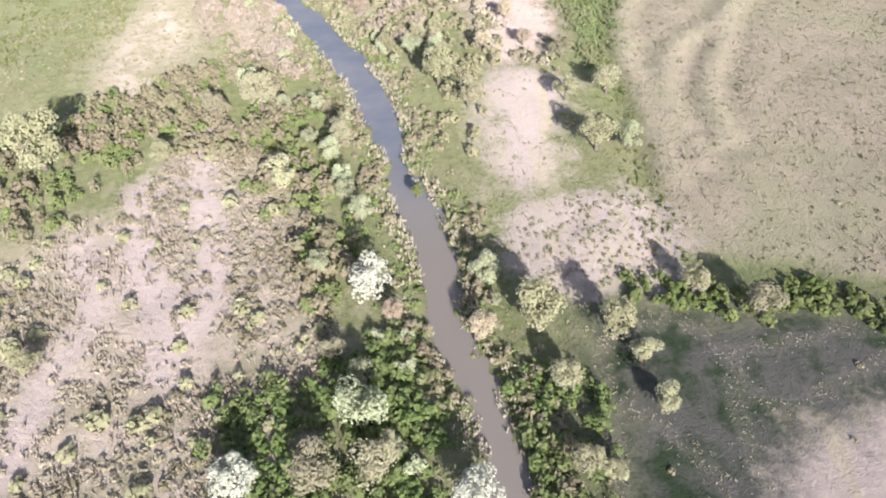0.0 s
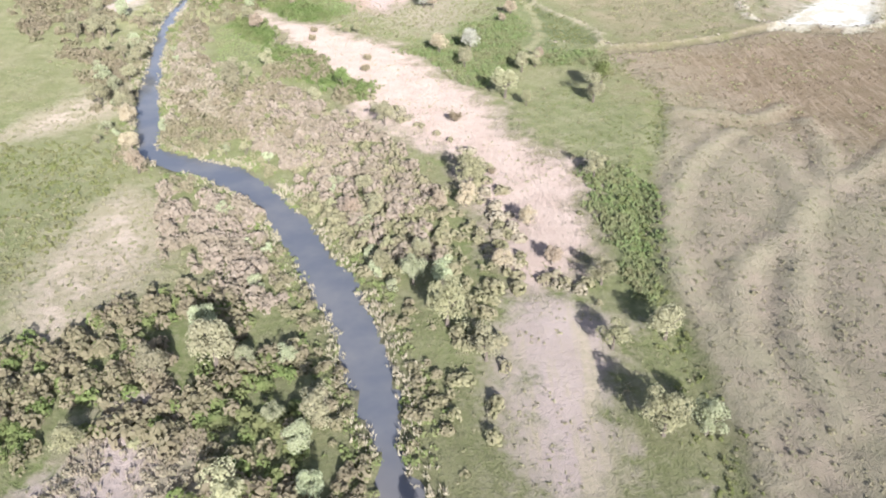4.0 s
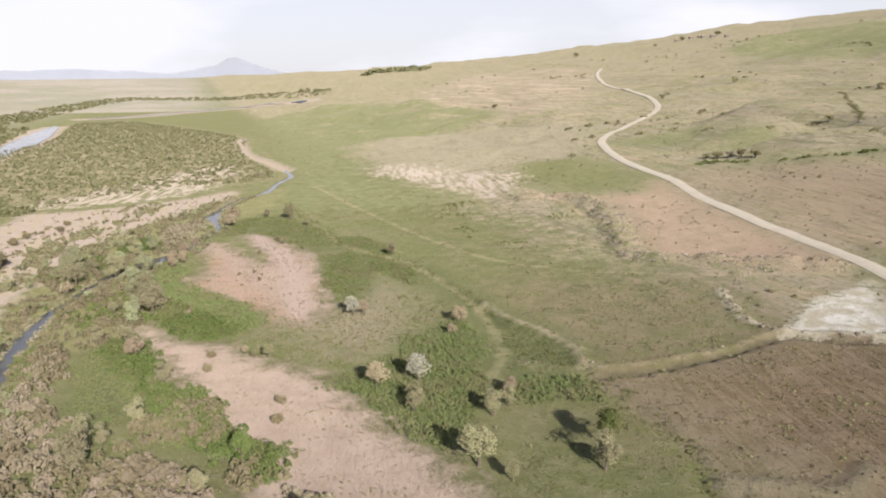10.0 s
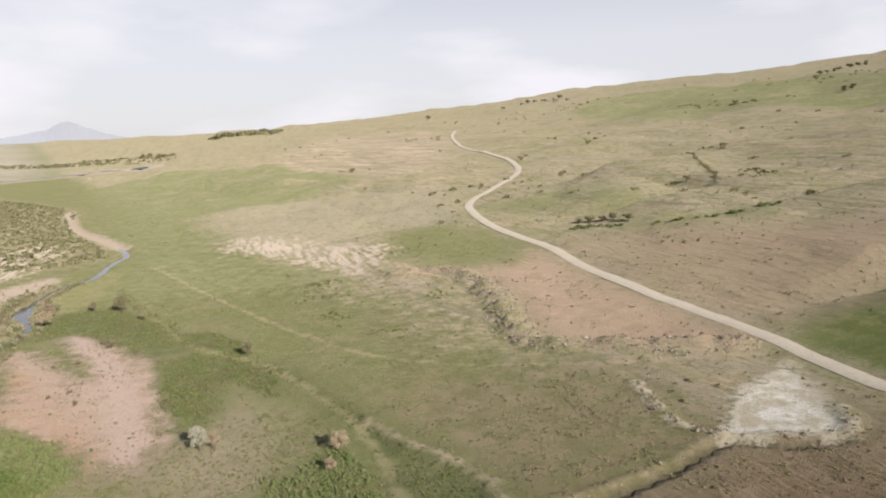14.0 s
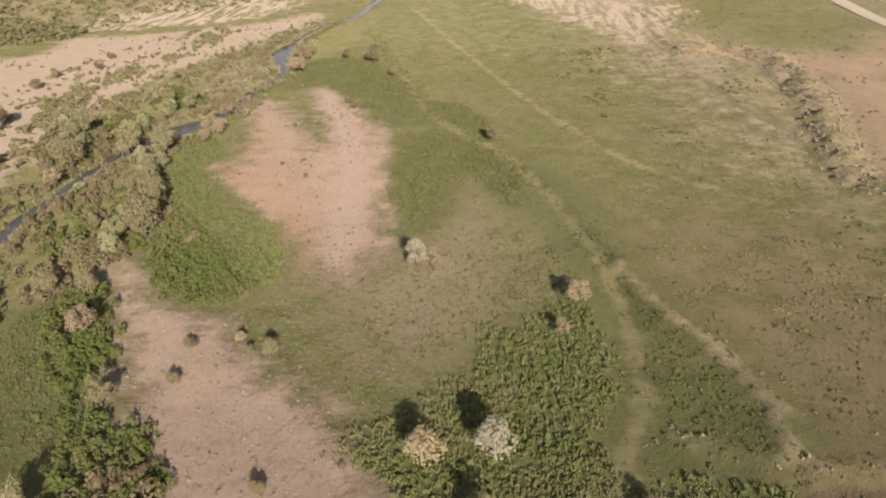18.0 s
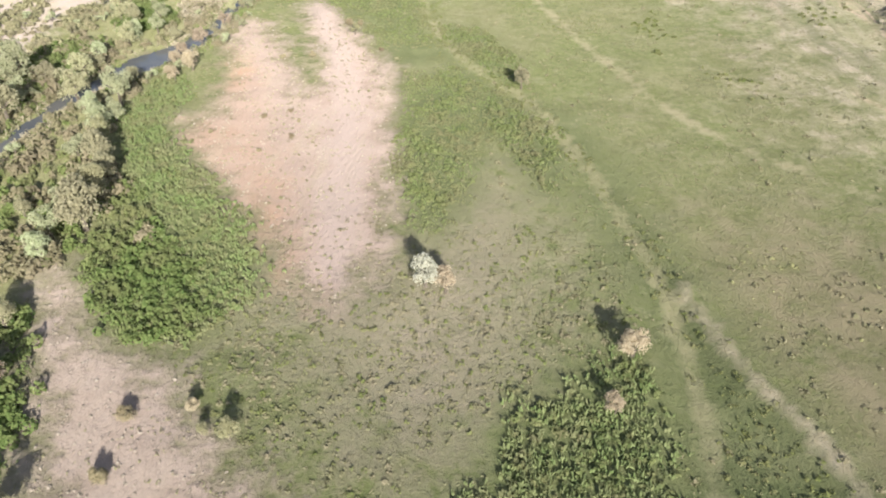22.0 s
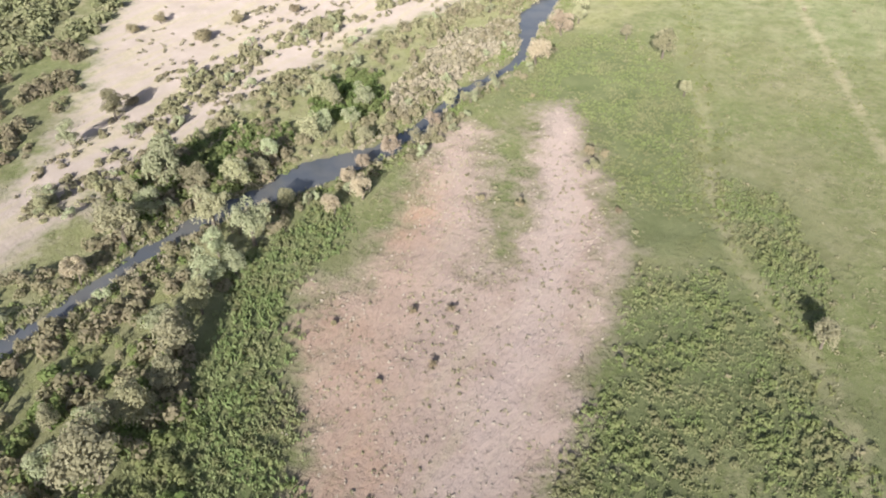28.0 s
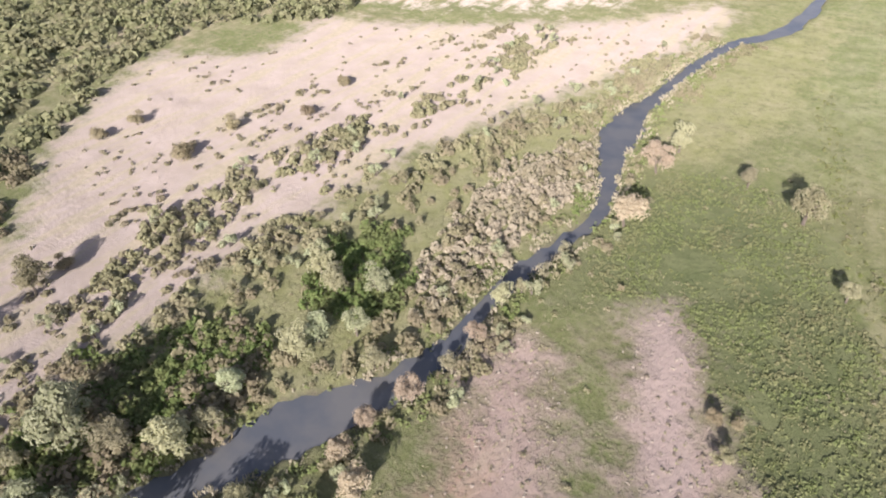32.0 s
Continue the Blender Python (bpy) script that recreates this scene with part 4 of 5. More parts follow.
# far scrub's own olive, slightly lightened to include haze
FAR_SCRUB = leaf_material("far_scrub_leaf", (0.185, 0.190, 0.090), (0.300, 0.290, 0.165), 0.35, 0.2, (0.27, 0.24, 0.15), 0.6)
REED = leaf_material("reed_leaf", (0.162, 0.207, 0.073), (0.263, 0.291, 0.129), 0.32, 0.2, (0.27, 0.245, 0.14), 0.6)
HEATH = leaf_material("dry_heath_leaf", (0.330, 0.281, 0.204), (0.473, 0.407, 0.308), 0.35, 0.2, (0.30, 0.27, 0.17), 0.5)
SCRUB = leaf_material("scrub_leaf", (0.248, 0.234, 0.128), (0.395, 0.362, 0.220), 0.4, 0.2, (0.33, 0.28, 0.19), 0.6)
STRAW = leaf_material("straw_tuft_leaf", (0.207, 0.189, 0.113), (0.315, 0.275, 0.180), 0.2, 0.2, (0.19, 0.20, 0.09), 0.6)
GRASS = leaf_material("grass_tuft_leaf", (0.145, 0.185, 0.055), (0.235, 0.255, 0.10), 0.3, 0.2, (0.28, 0.26, 0.14), 0.5)
SOIL = plain_material("brown_soil", (0.215, 0.160, 0.105), (0.155, 0.118, 0.072), 3.0)
PALE_STONE = plain_material("pale_stone", (0.42, 0.36, 0.29), (0.30, 0.25, 0.19), 2.0)
KINDS = {
    "w": (SILVER, "willow_tree", 1.1, 1.15, 1, "pale silver-green willow tree with a rounded crown", "willows of the stream"),
    "e": (WHITE, "oleaster", 1.0, 0.95, 1, "whitish silver oleaster bush with a dense round crown", "whitish oleasters of the plain"),
    "o": (OLIVE, "olive_tree", 1.0, 1.02, 1, "dusty olive-green bushy tree with a broad uneven crown", "olive-green trees of the plain"),
    "y": (YELLOW, "poplar_tree", 1.1, 1.12, 1, "yellow-green leafy tree with a full rounded crown", "yellow-green trees of the plain"),
    "p": (PINKISH, "tamarisk", 1.0, 1.0, 2, "dry pinkish-beige tamarisk bush with feathery crown", "tamarisks of the plain"),
    "g": (GREEN, "alder_tree", 1.0, 1.2, 1, "deep green leafy tree at the edge of the field", "green trees of the plain"),
    "d": (BROWN, "shrub", 0.7, 0.55, 3, "low brownish-olive shrub on bare pinkish sand", "low shrubs on the sand"),
}

# crown centres of the single trees and shrubs in the plan, and their crown radius
TREES = {}
TREES.setdefault('w', []).extend([(-3.3, -32.1, 2.4), (-3.9, -27.2, 1.3), (7.6, -14.3, 1.6), (-9.5, -13.4, 1.3), (-6, -4.5, 1.4), (-8.1, -1.1, 1.3), (-8.9, 1.8, 1.3), (-10.8, 6.9, 1.4), (26, 9.3, 1.8), (-14, 10.4, 1.1), (-18.6, 18.5, 1.2), (-14.3, 18.8, 1), (-24.4, 23.7, 1.7), (1.4, 32.9, 1.5), (-2.1, 33.1, 1.8), (-53.4, 162.5, 1.7), (-54.7, 167, 1.8), (-55.8, 172.7, 1.6), (-60.6, 185.5, 1.8), (-61.9, 194.3, 2), (-60.6, 197.5, 1.5), (-65.1, 199.2, 1.6), (-79, 201, 2), (-62.6, 203.2, 2.7), (-82.4, 207.3, 3.1)])
TREES.setdefault('w', []).extend([(-84.9, 209.2, 2.4), (-75, 221.1, 1.7), (-72.9, 231.8, 1.6), (-69.8, 234.8, 1.5), (-72, 241.5, 1.7)])
TREES.setdefault('e', []).extend([(-3.7, -16.3, 2.5), (6.4, -38.5, 2.1), (-12.9, -37.5, 2), (5.7, 124, 2.3), (-6.4, 162.9, 1.9)])
TREES.setdefault('o', []).extend([(-6.9, -37.4, 2.5), (-1.6, -36.6, 2.1), (16.8, -36.5, 1.1), (14.7, -35.8, 1.6), (22.1, -30.1, 1.4), (13.9, -27.3, 1.7), (21.3, -24.8, 1.3), (-6.7, -24.5, 1.3), (33.3, -19.3, 1.7), (28, -16.1, 1.8), (-15.9, 0.9, 2), (-9.6, 10.3, 1.9), (-27.2, 16.2, 2.1), (-21.6, 18.3, 2.9), (6.2, 19.2, 1.9), (25.4, 22.8, 2.2), (-1.3, 39, 1.4), (-8.3, 49.9, 1.5), (-10.6, 56.5, 1.4), (23.6, 60.8, 1.8), (8.4, 62.6, 1.3), (-9.8, 81.6, 1.9), (2.7, 82.6, 2.1), (28.1, 91.1, 2.3), (-57.5, 91.1, 2.1), (12, 94.8, 2.6), (-41, 99.1, 2.9), (16.2, 109.4, 1.8), (-16.5, 111.2, 1.8), (4.4, 112, 1.8)])
TREES.setdefault('o', []).extend([(19.2, 112.3, 1.4), (-66.6, 117.2, 2.4), (-16.6, 117.7, 1.5), (-37.7, 128.6, 1.6), (-31.5, 133.4, 1.7), (-89.6, 137.3, 2.5), (-83.8, 139.6, 2.5), (-51, 150.9, 2), (-56.6, 150.9, 1.7), (-51.2, 169.1, 3.4), (-60.3, 170.7, 1.5), (-53.6, 180.2, 1.9), (-56.6, 184.7, 2.8), (-77.6, 195.2, 3.2), (-84.9, 202.2, 1.7), (-71.4, 203.7, 2.7), (-78.9, 209.8, 1.9), (-71.4, 211.6, 2.4), (-73, 216.5, 1.6), (3.5, 217.7, 1.7), (-73, 228.6, 2), (-63.9, 231.8, 1.4), (-58.9, 236.2, 1), (-76.3, 239, 2.2), (-80.1, 240.5, 1.9), (-58.7, 247.7, 1.4), (-57.9, 251.2, 1), (-57, 254.8, 1), (-57.1, 260.7, 0.9), (-25.4, 270.5, 1.4)])
TREES.setdefault('o', []).extend([(-42.2, 289.8, 1.7), (-54.1, 294.6, 2)])
TREES.setdefault('o', []).extend([(-71.8, 121.1, 1.9), (-77.7, 125.2, 1.8), (-85.8, 137.5, 1.9), (-64.5, 105.8, 1.7), (-59.5, 89.8, 1.8), (-73.8, 146, 1.6), (-93.9, 160.6, 2), (-106.8, 175.3, 2.2), (-93.9, 194.9, 1.7), (-91.8, 152.2, 1.8), (-81.2, 137.4, 1.6), (-37.5, 112.9, 1.8), (-23.9, 92.3, 1.4), (-40.4, 106.4, 1.5), (-44.3, 109.7, 1.5)])
TREES['w'].extend([(-70.5, 125.5, 1.7), (-84.7, 154, 1.9), (-64.4, 98.2, 1.5), (-69.5, 104.5, 1.7), (-105.2, 208.8, 1.8)])
TREES.setdefault('y', []).extend([(-34.3, -25.9, 1.3), (19.3, -22.1, 2), (12.2, -20.8, 2.5), (-45, 3.8, 3.8), (-31.7, 7, 1.5), (22, 8.9, 2.3), (19.5, 20.9, 1.7), (2.1, 24.9, 2.5), (20.2, 32.7, 1.8), (-6.3, 36, 1.2), (5, 57.9, 2.4), (15.7, 90.5, 1.2), (-64.4, 91.1, 2.1), (4.5, 115.7, 1.6), (-28.5, 118.9, 1.4), (-21.7, 139, 1.1), (-24.3, 139.3, 0.7), (-52.7, 175.5, 2.4), (-59.3, 190.3, 1.9), (-64.4, 211.7, 1.4), (-107.2, 218.9, 2.3), (-30.5, 239.7, 1.1), (-33.3, 284.2, 2.5)])
TREES.setdefault('p', []).extend([(6.7, -21.5, 1.6), (-1.6, -19.3, 1.2), (-11.7, 50.2, 1.4), (-46.8, 63.2, 1.9), (-50.3, 71.6, 1.8), (-54.2, 83.2, 1.9), (20.1, 116.8, 1.2), (-1.2, 122.6, 2.3), (-46.5, 141.4, 2.2), (-26.3, 141.9, 0.8), (13.9, 146.1, 1.2), (0.5, 50.5, 1.5), (4.3, 52, 1.6), (12.5, 46.5, 1.4), (8.6, 35.5, 1.5), (15, 37, 1.3), (16.5, 154, 1.7), (-4.1, 162.1, 1.5), (-75.4, 187.6, 1.7), (-58, 213.8, 1.4), (-56.6, 218.8, 1.9), (-60.5, 221.2, 1.3), (-60.9, 225.4, 1.3), (-59.8, 230.4, 1.7), (-58.1, 241.5, 1.2), (-52.8, 270.9, 2.5), (-54.7, 287.3, 2.2)])
TREES.setdefault('g', []).extend([(30.3, 96.6, 2.6), (-19.6, 99.3, 1.8)])
TREES.setdefault('d', []).extend([(-32.2, 140.2, 1.6), (-35.3, 191.2, 0.6), (-31.6, 195.9, 0.7), (-44.7, 196.1, 0.6), (-31.8, 201.2, 0.5), (-37.8, 202, 0.7), (-34, 204.4, 0.8), (-108.9, 224.1, 2), (-41.7, 226.2, 0.9), (-36.1, 227.2, 1.2), (-23.8, 232.2, 0.8), (-32.7, 244.6, 1.5), (-30.5, 245.1, 1.1), (-135.2, 247.6, 2.2), (-118, 250.9, 2.8), (-134.4, 254.6, 2.4), (-48.2, 258.1, 0.7), (-119.1, 261.8, 2.3), (-111.9, 272.6, 2.1), (-114.8, 285.5, 2.1)])
on_sand = lambda x, y: float(union(PLAZA, HEART)(np.array([x]), np.array([y]))[0]) > 1.0
for key in "oy":
    for spot in [s for s in TREES[key] if s[2] < 2.3 and on_sand(s[0], s[1])]:
        TREES[key].remove(spot)
        TREES["d"].append((spot[0], spot[1], spot[2] * 0.85))
# no trunk stands in the water: what overhangs it is rooted on its own side of the bank
for key in TREES:
    for i, (x, y, r) in enumerate(TREES[key]):
        k = int(np.argmin(np.hypot(STREAM[:, 0] - x, STREAM[:, 1] - y)))
        gap, need = math.dist((x, y), STREAM[k]), float(stream_half(x, y)) + 0.9 + 0.35 * r
        if gap < need:
            TREES[key][i] = (*(STREAM[k] + (np.array((x, y)) - STREAM[k]) * need / max(gap, 0.1)), r)
rng = random.Random(5)
for key, spots in TREES.items():
    material, kind, tall, rise, stems, label, group = KINDS[key]
    models = [make_tree(kind, 11 * j + ord(key), material, tall * (0.92 + 0.12 * j), rise, label, "shrub" if key in "dp" else "tree", stems, 0.070 + 0.004 * j, 17 + 2 * j, 112) for j in range(3)]
    heights = height(*np.array(spots)[:, :2].T)
    for i, (x, y, r) in enumerate(spots):
        r = r * (1.08 if key != "d" else 0.8)
        z = float(heights[i]) - 0.02
        m = pose(x, y, z, 0, 0, rng.uniform(0, 360)) @ Matrix.Diagonal((r * rng.uniform(0.92, 1.08), r * rng.uniform(0.92, 1.08), r * rng.uniform(1.05, 1.25), 1))
        ob = models[i] if i < 3 else copy_thing(models[rng.randrange(3)], m)
        ob.matrix_basis = m
        tagged(ob, group=group)


# ---------------------------------------------------------------- plants that nobody could count
def scatter(area, box, per_m2, seed, edge=0.0, clump=0.0, size=5.0, away=1.0, ragged=0.8):
    """Random spots of the plan where area is positive; clump leaves open gaps; none in the stream."""
    rng = np.random.RandomState(seed)
    n = int((box[2] - box[0]) * (box[3] - box[1]) * per_m2)
    x, y = rng.uniform(box[0], box[2], n), rng.uniform(box[1], box[3], n)
    ok = area(x, y) + rng.normal(0, 0.7, n) + ragged * (wave(x, y, 8, 31) + 0.6 * wave(x, y, 3.1, 32)) > edge
    x, y = x[ok], y[ok]
    if clump:
        ok = wave(x, y, size, seed + 50) + 0.5 * wave(x, y, size * 0.4, seed + 51) + rng.uniform(-0.35, 0.35, len(x)) > clump
        x, y = x[ok], y[ok]
    ok = line_distance(x, y, STREAM, 12) > stream_half(x, y) + 0.55 * away
    return x[ok], y[ok]


def clumps(name, spots, radius, tall, per, material, seed, label, category, leaf=0.42, up=0.0):
    """Many low plants in one mesh: each a dome of leaf clumps on the ground."""
    rng = np.random.RandomState(seed)
    x, y = spots
    n = len(x)
    r = radius * rng.uniform(0.55, 1.45, n)
    h = tall * rng.uniform(0.6, 1.4, n)
    w = rng.normal(0, 1, (n, per, 3))
    w /= np.linalg.norm(w, axis=2)[..., None]
    w[..., 2] = np.abs(w[..., 2])
    z = height(x, y)
    base = np.stack([x, y, z], 1)[:, None]
    c = base + w * np.stack([r, r, h], 1)[:, None] * rng.uniform(0.75, 1.05, (n, per, 1))
    w = w + np.array([0, 0, up])
    size = np.repeat(r, per) * leaf * 2
    q = leaf_quads(c.reshape(-1, 3), w.reshape(-1, 3), size, rng, 0.34, 1.6)
    me = quad_mesh(name, q, material)
    return tagged(new(name, me), label, category, kind="stuff")


def blades(name, spots, wide, tall, per, material, seed, label, category):
    """Reeds and grass: each spot a sheaf of upright pointed blades."""
    rng = np.random.RandomState(seed)
    x, y = spots
    n = len(x)
    base = np.stack([x, y, height(x, y) - 0.05], 1)[:, None] + np.concatenate([rng.normal(0, wide * 0.5, (n, per, 2)), np.zeros((n, per, 1))], 2)
    h = (tall * rng.uniform(0.6, 1.3, (n, 1)) * rng.uniform(0.7, 1.15, (n, per)))[..., None]
    a = rng.uniform(0, 6.28, (n, per))
    side = np.stack([np.cos(a), np.sin(a), 0 * a], 2) * wide * 0.32
    tilt = np.concatenate([rng.normal(0, 0.28, (n, per, 2)), np.ones((n, per, 1))], 2) * h
    q = np.stack([base - side * 0.4, base + tilt * 0.55 + side, base + tilt, base + tilt * 0.5 - side], 2).reshape(-1, 4, 3)
    return tagged(new(name, quad_mesh(name, q, material)), label, category, kind="stuff")


HEATH_WEST = zone([(-40, 56.5), (-38.5, 63), (-29, 56), (-23.5, 46.5), (-18.5, 33), (-17, 26.5), (-22, 28.5), (-32, 34.5), (-38, 47.5)])
HEATH_EAST = union(zone([(-40, 98.5), (-30.5, 101), (-22, 90.5), (-13, 79.5), (-7, 71.5), (-1.5, 59), (-0.5, 51), (-5.5, 48.5), (-16, 56), (-24.5, 65), (-34.5, 79.5)]),
                   zone([(-26, 74), (-16.5, 74), (-6, 56.5), (-0.5, 47), (1, 39), (-4.5, 37), (-11, 47), (-19, 56.5), (-23.5, 64)]))
HEATH_MID = zone([(-16, 56), (-5.5, 48.5), (5, 51), (9.5, 35.5), (7, 33), (-5, 33.5), (-14, 44.5), (-18, 51)])
HEATH_FAR = zone([(-72, 256), (-74.5, 273.5), (-67.5, 290.5), (-62, 278.5), (-63.5, 265.5), (-63, 252.5), (-66, 241.5), (-71, 248)])
THICKETS = union(zone([(-17, -28.5), (-8, -27.5), (-6.5, -24.5), (0, -23), (3.5, -38), (3, -60), (-30, -60), (-14.5, -38)]),
                 zone([(10, -27), (16.5, -28), (15.5, -38), (16, -60), (11, -60), (9.5, -38)]),
                 zone([(-83.5, 200.5), (-74.5, 208), (-75, 219.5), (-75.5, 226.5), (-81.5, 228.5), (-88, 223.5), (-88, 212.5), (-88.5, 203.5)]),
                 zone([(-82.5, 242), (-79.5, 254.5), (-72, 247.5), (-68, 240), (-76, 235)]))
WOODS = union(zone([(-32, 22.5), (-28, 32.5), (-21.5, 30.5), (-14.5, 21), (-9, 9.5), (-22, 9), (-37, 9.5), (-37, 15.5)]),
              zone([(-76.5, 176.5), (-62.5, 188), (-55, 184), (-42, 172), (-50, 160), (-62, 160)]),
              zone([(-83, 194.5), (-93.5, 218), (-78.5, 228), (-72, 215), (-76, 199)]),
              zone([(-52, 5.5), (-35, 29.5), (-15, 21), (-9.5, 2), (-6, -3.5), (-6.5, -24.5), (-10.5, -19), (-14.5, -7), (-27.5, 10.5), (-36.5, 2), (-44.5, -11)]))
WEST_WOOD = zone([(-56.5, 73), (-70, 100), (-110, 150), (-149, 224.5), (-131, 233), (-110, 198), (-92.5, 164), (-80.5, 131.5), (-66, 113.5), (-62.5, 91.5)])
EAST_BANK = zone([(-45.5, 75), (-60, 128), (-66, 148), (-61.5, 146), (-46.5, 105), (-43, 104), (-31.5, 118.5), (-28, 118.5), (-15.5, 95), (-21, 95), (-28, 103), (-23, 76), (-35, 74)])
NORTH_WOOD = zone([(-140, 233), (-144.5, 245.5), (-159, 274), (-159.5, 297), (-142, 310), (-155, 330), (-230, 340), (-230, 200), (-160, 200)])
SANDY_BAND = spline([(-94, 196), (-95.5, 207.5), (-99, 220), (-103, 235.5), (-103.5, 255), (-101.5, 268.5), (-95, 301.5), (-96, 328.5)])
SANDY_EDGE = spline([(-87, 205), (-88, 223.5), (-90, 235.5), (-88.5, 248.5), (-87.5, 265), (-81, 279.5), (-75.5, 297.5), (-69, 325)])


def beside(line, far, near=0.0):
    return lambda x, y: np.minimum(far - line_distance(x, y, line, far + 3), line_distance(x, y, line, far + 3) - near)


def fringe(width, off=0.0):
    """The strip on both sides of the water's edge."""
    return lambda x, y: width - np.abs(line_distance(x, y, STREAM, 14) - stream_half(x, y) - off)


def but(area, *others):
    def f(x, y):
        d = area(x, y)
        for o in others:
            d = np.minimum(d, -o(x, y))
        return d
    return f


WORN_SLOPE = zone([(-62, 20), (-46, 34), (-38, 24), (-30, 36), (-38, 50), (-50, 60), (-66, 40)])
WASHES_ZONE = union(*[beside(w, h + 0.2) for w, h in zip(WASHES[1:], WASH_HALF[1:])])
BARE = union(HEART, PLAZA, WEST_SAND, EAST_SAND)
DAMP = union(REEDS_WEST, REEDS_SOUTH, REEDS_MID, REEDS_STRIP)
HOLLOW = zone([(-47, 161), (-47.5, 172.5), (-43, 171), (-31.5, 159), (-31, 152), (-39.5, 151)])
GREEN_SPOTS = union(zone([(19.6, 283.8), (27.1, 294), (38, 302), (34, 266), (26.8, 269.2), (20.4, 265.3)]), beside(spline([(28, 254), (31.5, 236), (39, 226), (45.7, 211.5)]), 3.0), zone([(58, 245), (60, 262), (68, 261), (75, 263), (68, 252)]))
HEATH_STRIP = zone([(-60.2, 118.1), (-64.2, 137.8), (-61.2, 144.5), (-54, 124), (-48.5, 113.1), (-41.8, 93.9), (-38.7, 82.3), (-48, 82.4), (-54, 101)])
TUSSOCKS = zone([(-24, 160), (-16, 157), (-8, 170), (4, 176), (14, 170), (18, 158), (10, 152), (2, 146), (-6, 133), (-20, 138), (-32, 150)])
clumps("thicket", scatter(union(THICKETS, HOLLOW, REEDS_MID, zone([(-50, 155), (-45.5, 146), (-41.5, 136), (-43, 131), (-50, 138), (-55, 150)])), (-95, -60, 20, 260), 1.2, 21), 0.60, 1.1, 46, THICKET, 22, "dense dark green thicket of leafy shrubs along the stream", "thicket", 0.2)
clumps("woodland_scrub", scatter(WOODS, (-95, -30, 0, 235), 0.5, 23, 0, -0.05, 4), 0.66, 1.1, 60, GREEN, 24, "mixed green scrub between the trees", "scrub", 0.19)
clumps("olive_scrub", scatter(union(WOODS, WEST_WOOD, EAST_BANK), (-155, -30, 0, 240), 0.55, 25, 0, 0.02), 0.9, 1.5, 60, SCRUB, 26, "dusty olive scrub covering the river plain", "scrub", 0.185)
clumps("wood_margin", scatter(NORTH_WOOD, (-230, 195, -135, 340), 0.25, 27, 0, -0.2), 1.3, 1.9, 18, FAR_SCRUB, 28, "olive-green wood margin beyond the sand", "wood", 0.28)
clumps("stream_bank_bushes", scatter(fringe(1.5, 2.4), (-82, -60, 16, 345), 0.7, 29, 0, 0.05, 6), 0.55, 0.75, 56, SCRUB, 30, "olive and grey bushes along both stream banks", "bushes", 0.2)
clumps("bank_herbs", scatter(fringe(1.2, 1.7), (-82, -60, 16, 345), 2.2, 31, 0, -0.3, 4, -0.6), 0.32, 0.35, 10, GRASS, 32, "green herbs fringing the water", "herbs", 0.32)
clumps("heath", scatter(union(HEATH_WEST, HEATH_EAST), (-45, 24, 4, 104), 0.55, 33, 0, -0.2, 3), 0.9, 1.45, 70, HEATH, 34, "dry beige-pink heath shrubs on pale soil", "heath", 0.19)
clumps("olive_heath", scatter(union(HEATH_MID, HEATH_EAST), (-45, 24, 12, 104), 0.3, 35, 0, 0.05, 5), 0.75, 1.1, 44, SCRUB, 36, "grey-olive shrubs among dry heath", "heath", 0.25)
clumps("beige_heath_rows", scatter(HEATH_FAR, (-80, 236, -55, 295), 1.0, 37), 0.58, 0.8, 34, HEATH, 38, "close beige heath shrubs beside the stream", "heath", 0.26)
clumps("sand_shrub_band", scatter(union(beside(SANDY_BAND, 3.8), beside(SANDY_EDGE, 4.0)), (-112, 190, -62, 335), 0.85, 39, 0, -0.2, 6), 0.62, 0.8, 34, SCRUB, 40, "band of olive shrubs across the pale sand", "shrubs", 0.26)
clumps("sand_tufts", scatter(BEACH, (-158, 155, -62, 368), 0.10, 57, 1.0, 0.1, 9), 0.34, 0.32, 18, SCRUB, 58, "scattered low tufts on the pale sand", "shrubs", 0.3)
clumps("gallery_scrub", scatter(but(GALLERY, BARE, BEACH), (-95, 148, -48, 328), 0.15, 59, 0, 0.05, 5), 0.8, 1.3, 64, SCRUB, 60, "tall olive scrub of the wooded belt along the stream", "scrub", 0.19)
clumps("dry_heath", scatter(but(WEST_DRY, *[beside(w, 1.6) for w in WASHES[1:]]), (-62, -50, -5, 18), 0.9, 81, 0, 0.05, 4), 0.4, 0.34, 26, HEATH, 82, "dry beige heath tufts on bare pinkish ground", "heath", 0.22)
clumps("dry_shrubs", scatter(but(WEST_DRY, *[beside(w, 1.3) for w in WASHES[1:]]), (-62, -50, -5, 18), 0.35, 41, 0, 0.22, 6), 0.42, 0.5, 44, SCRUB, 42, "grey-green shrubs in clusters on dry ground", "shrubs", 0.2)
clumps("yellow_shrubs", scatter(but(WEST_DRY, WASHES_ZONE), (-62, -50, -5, 18), 0.035, 107, 0, 0.0, 6), 0.7, 0.8, 60, YELLOW, 108, "yellow-green rounded shrubs on dry ground", "shrubs", 0.22)
blades("dry_stalks", scatter(but(WEST_DRY, WASHES_ZONE), (-62, -50, -5, 18), 3.6, 109, 0, -0.2, 4), 0.26, 0.5, 6, HEATH, 110, "standing dry beige grass stalks", "grass")
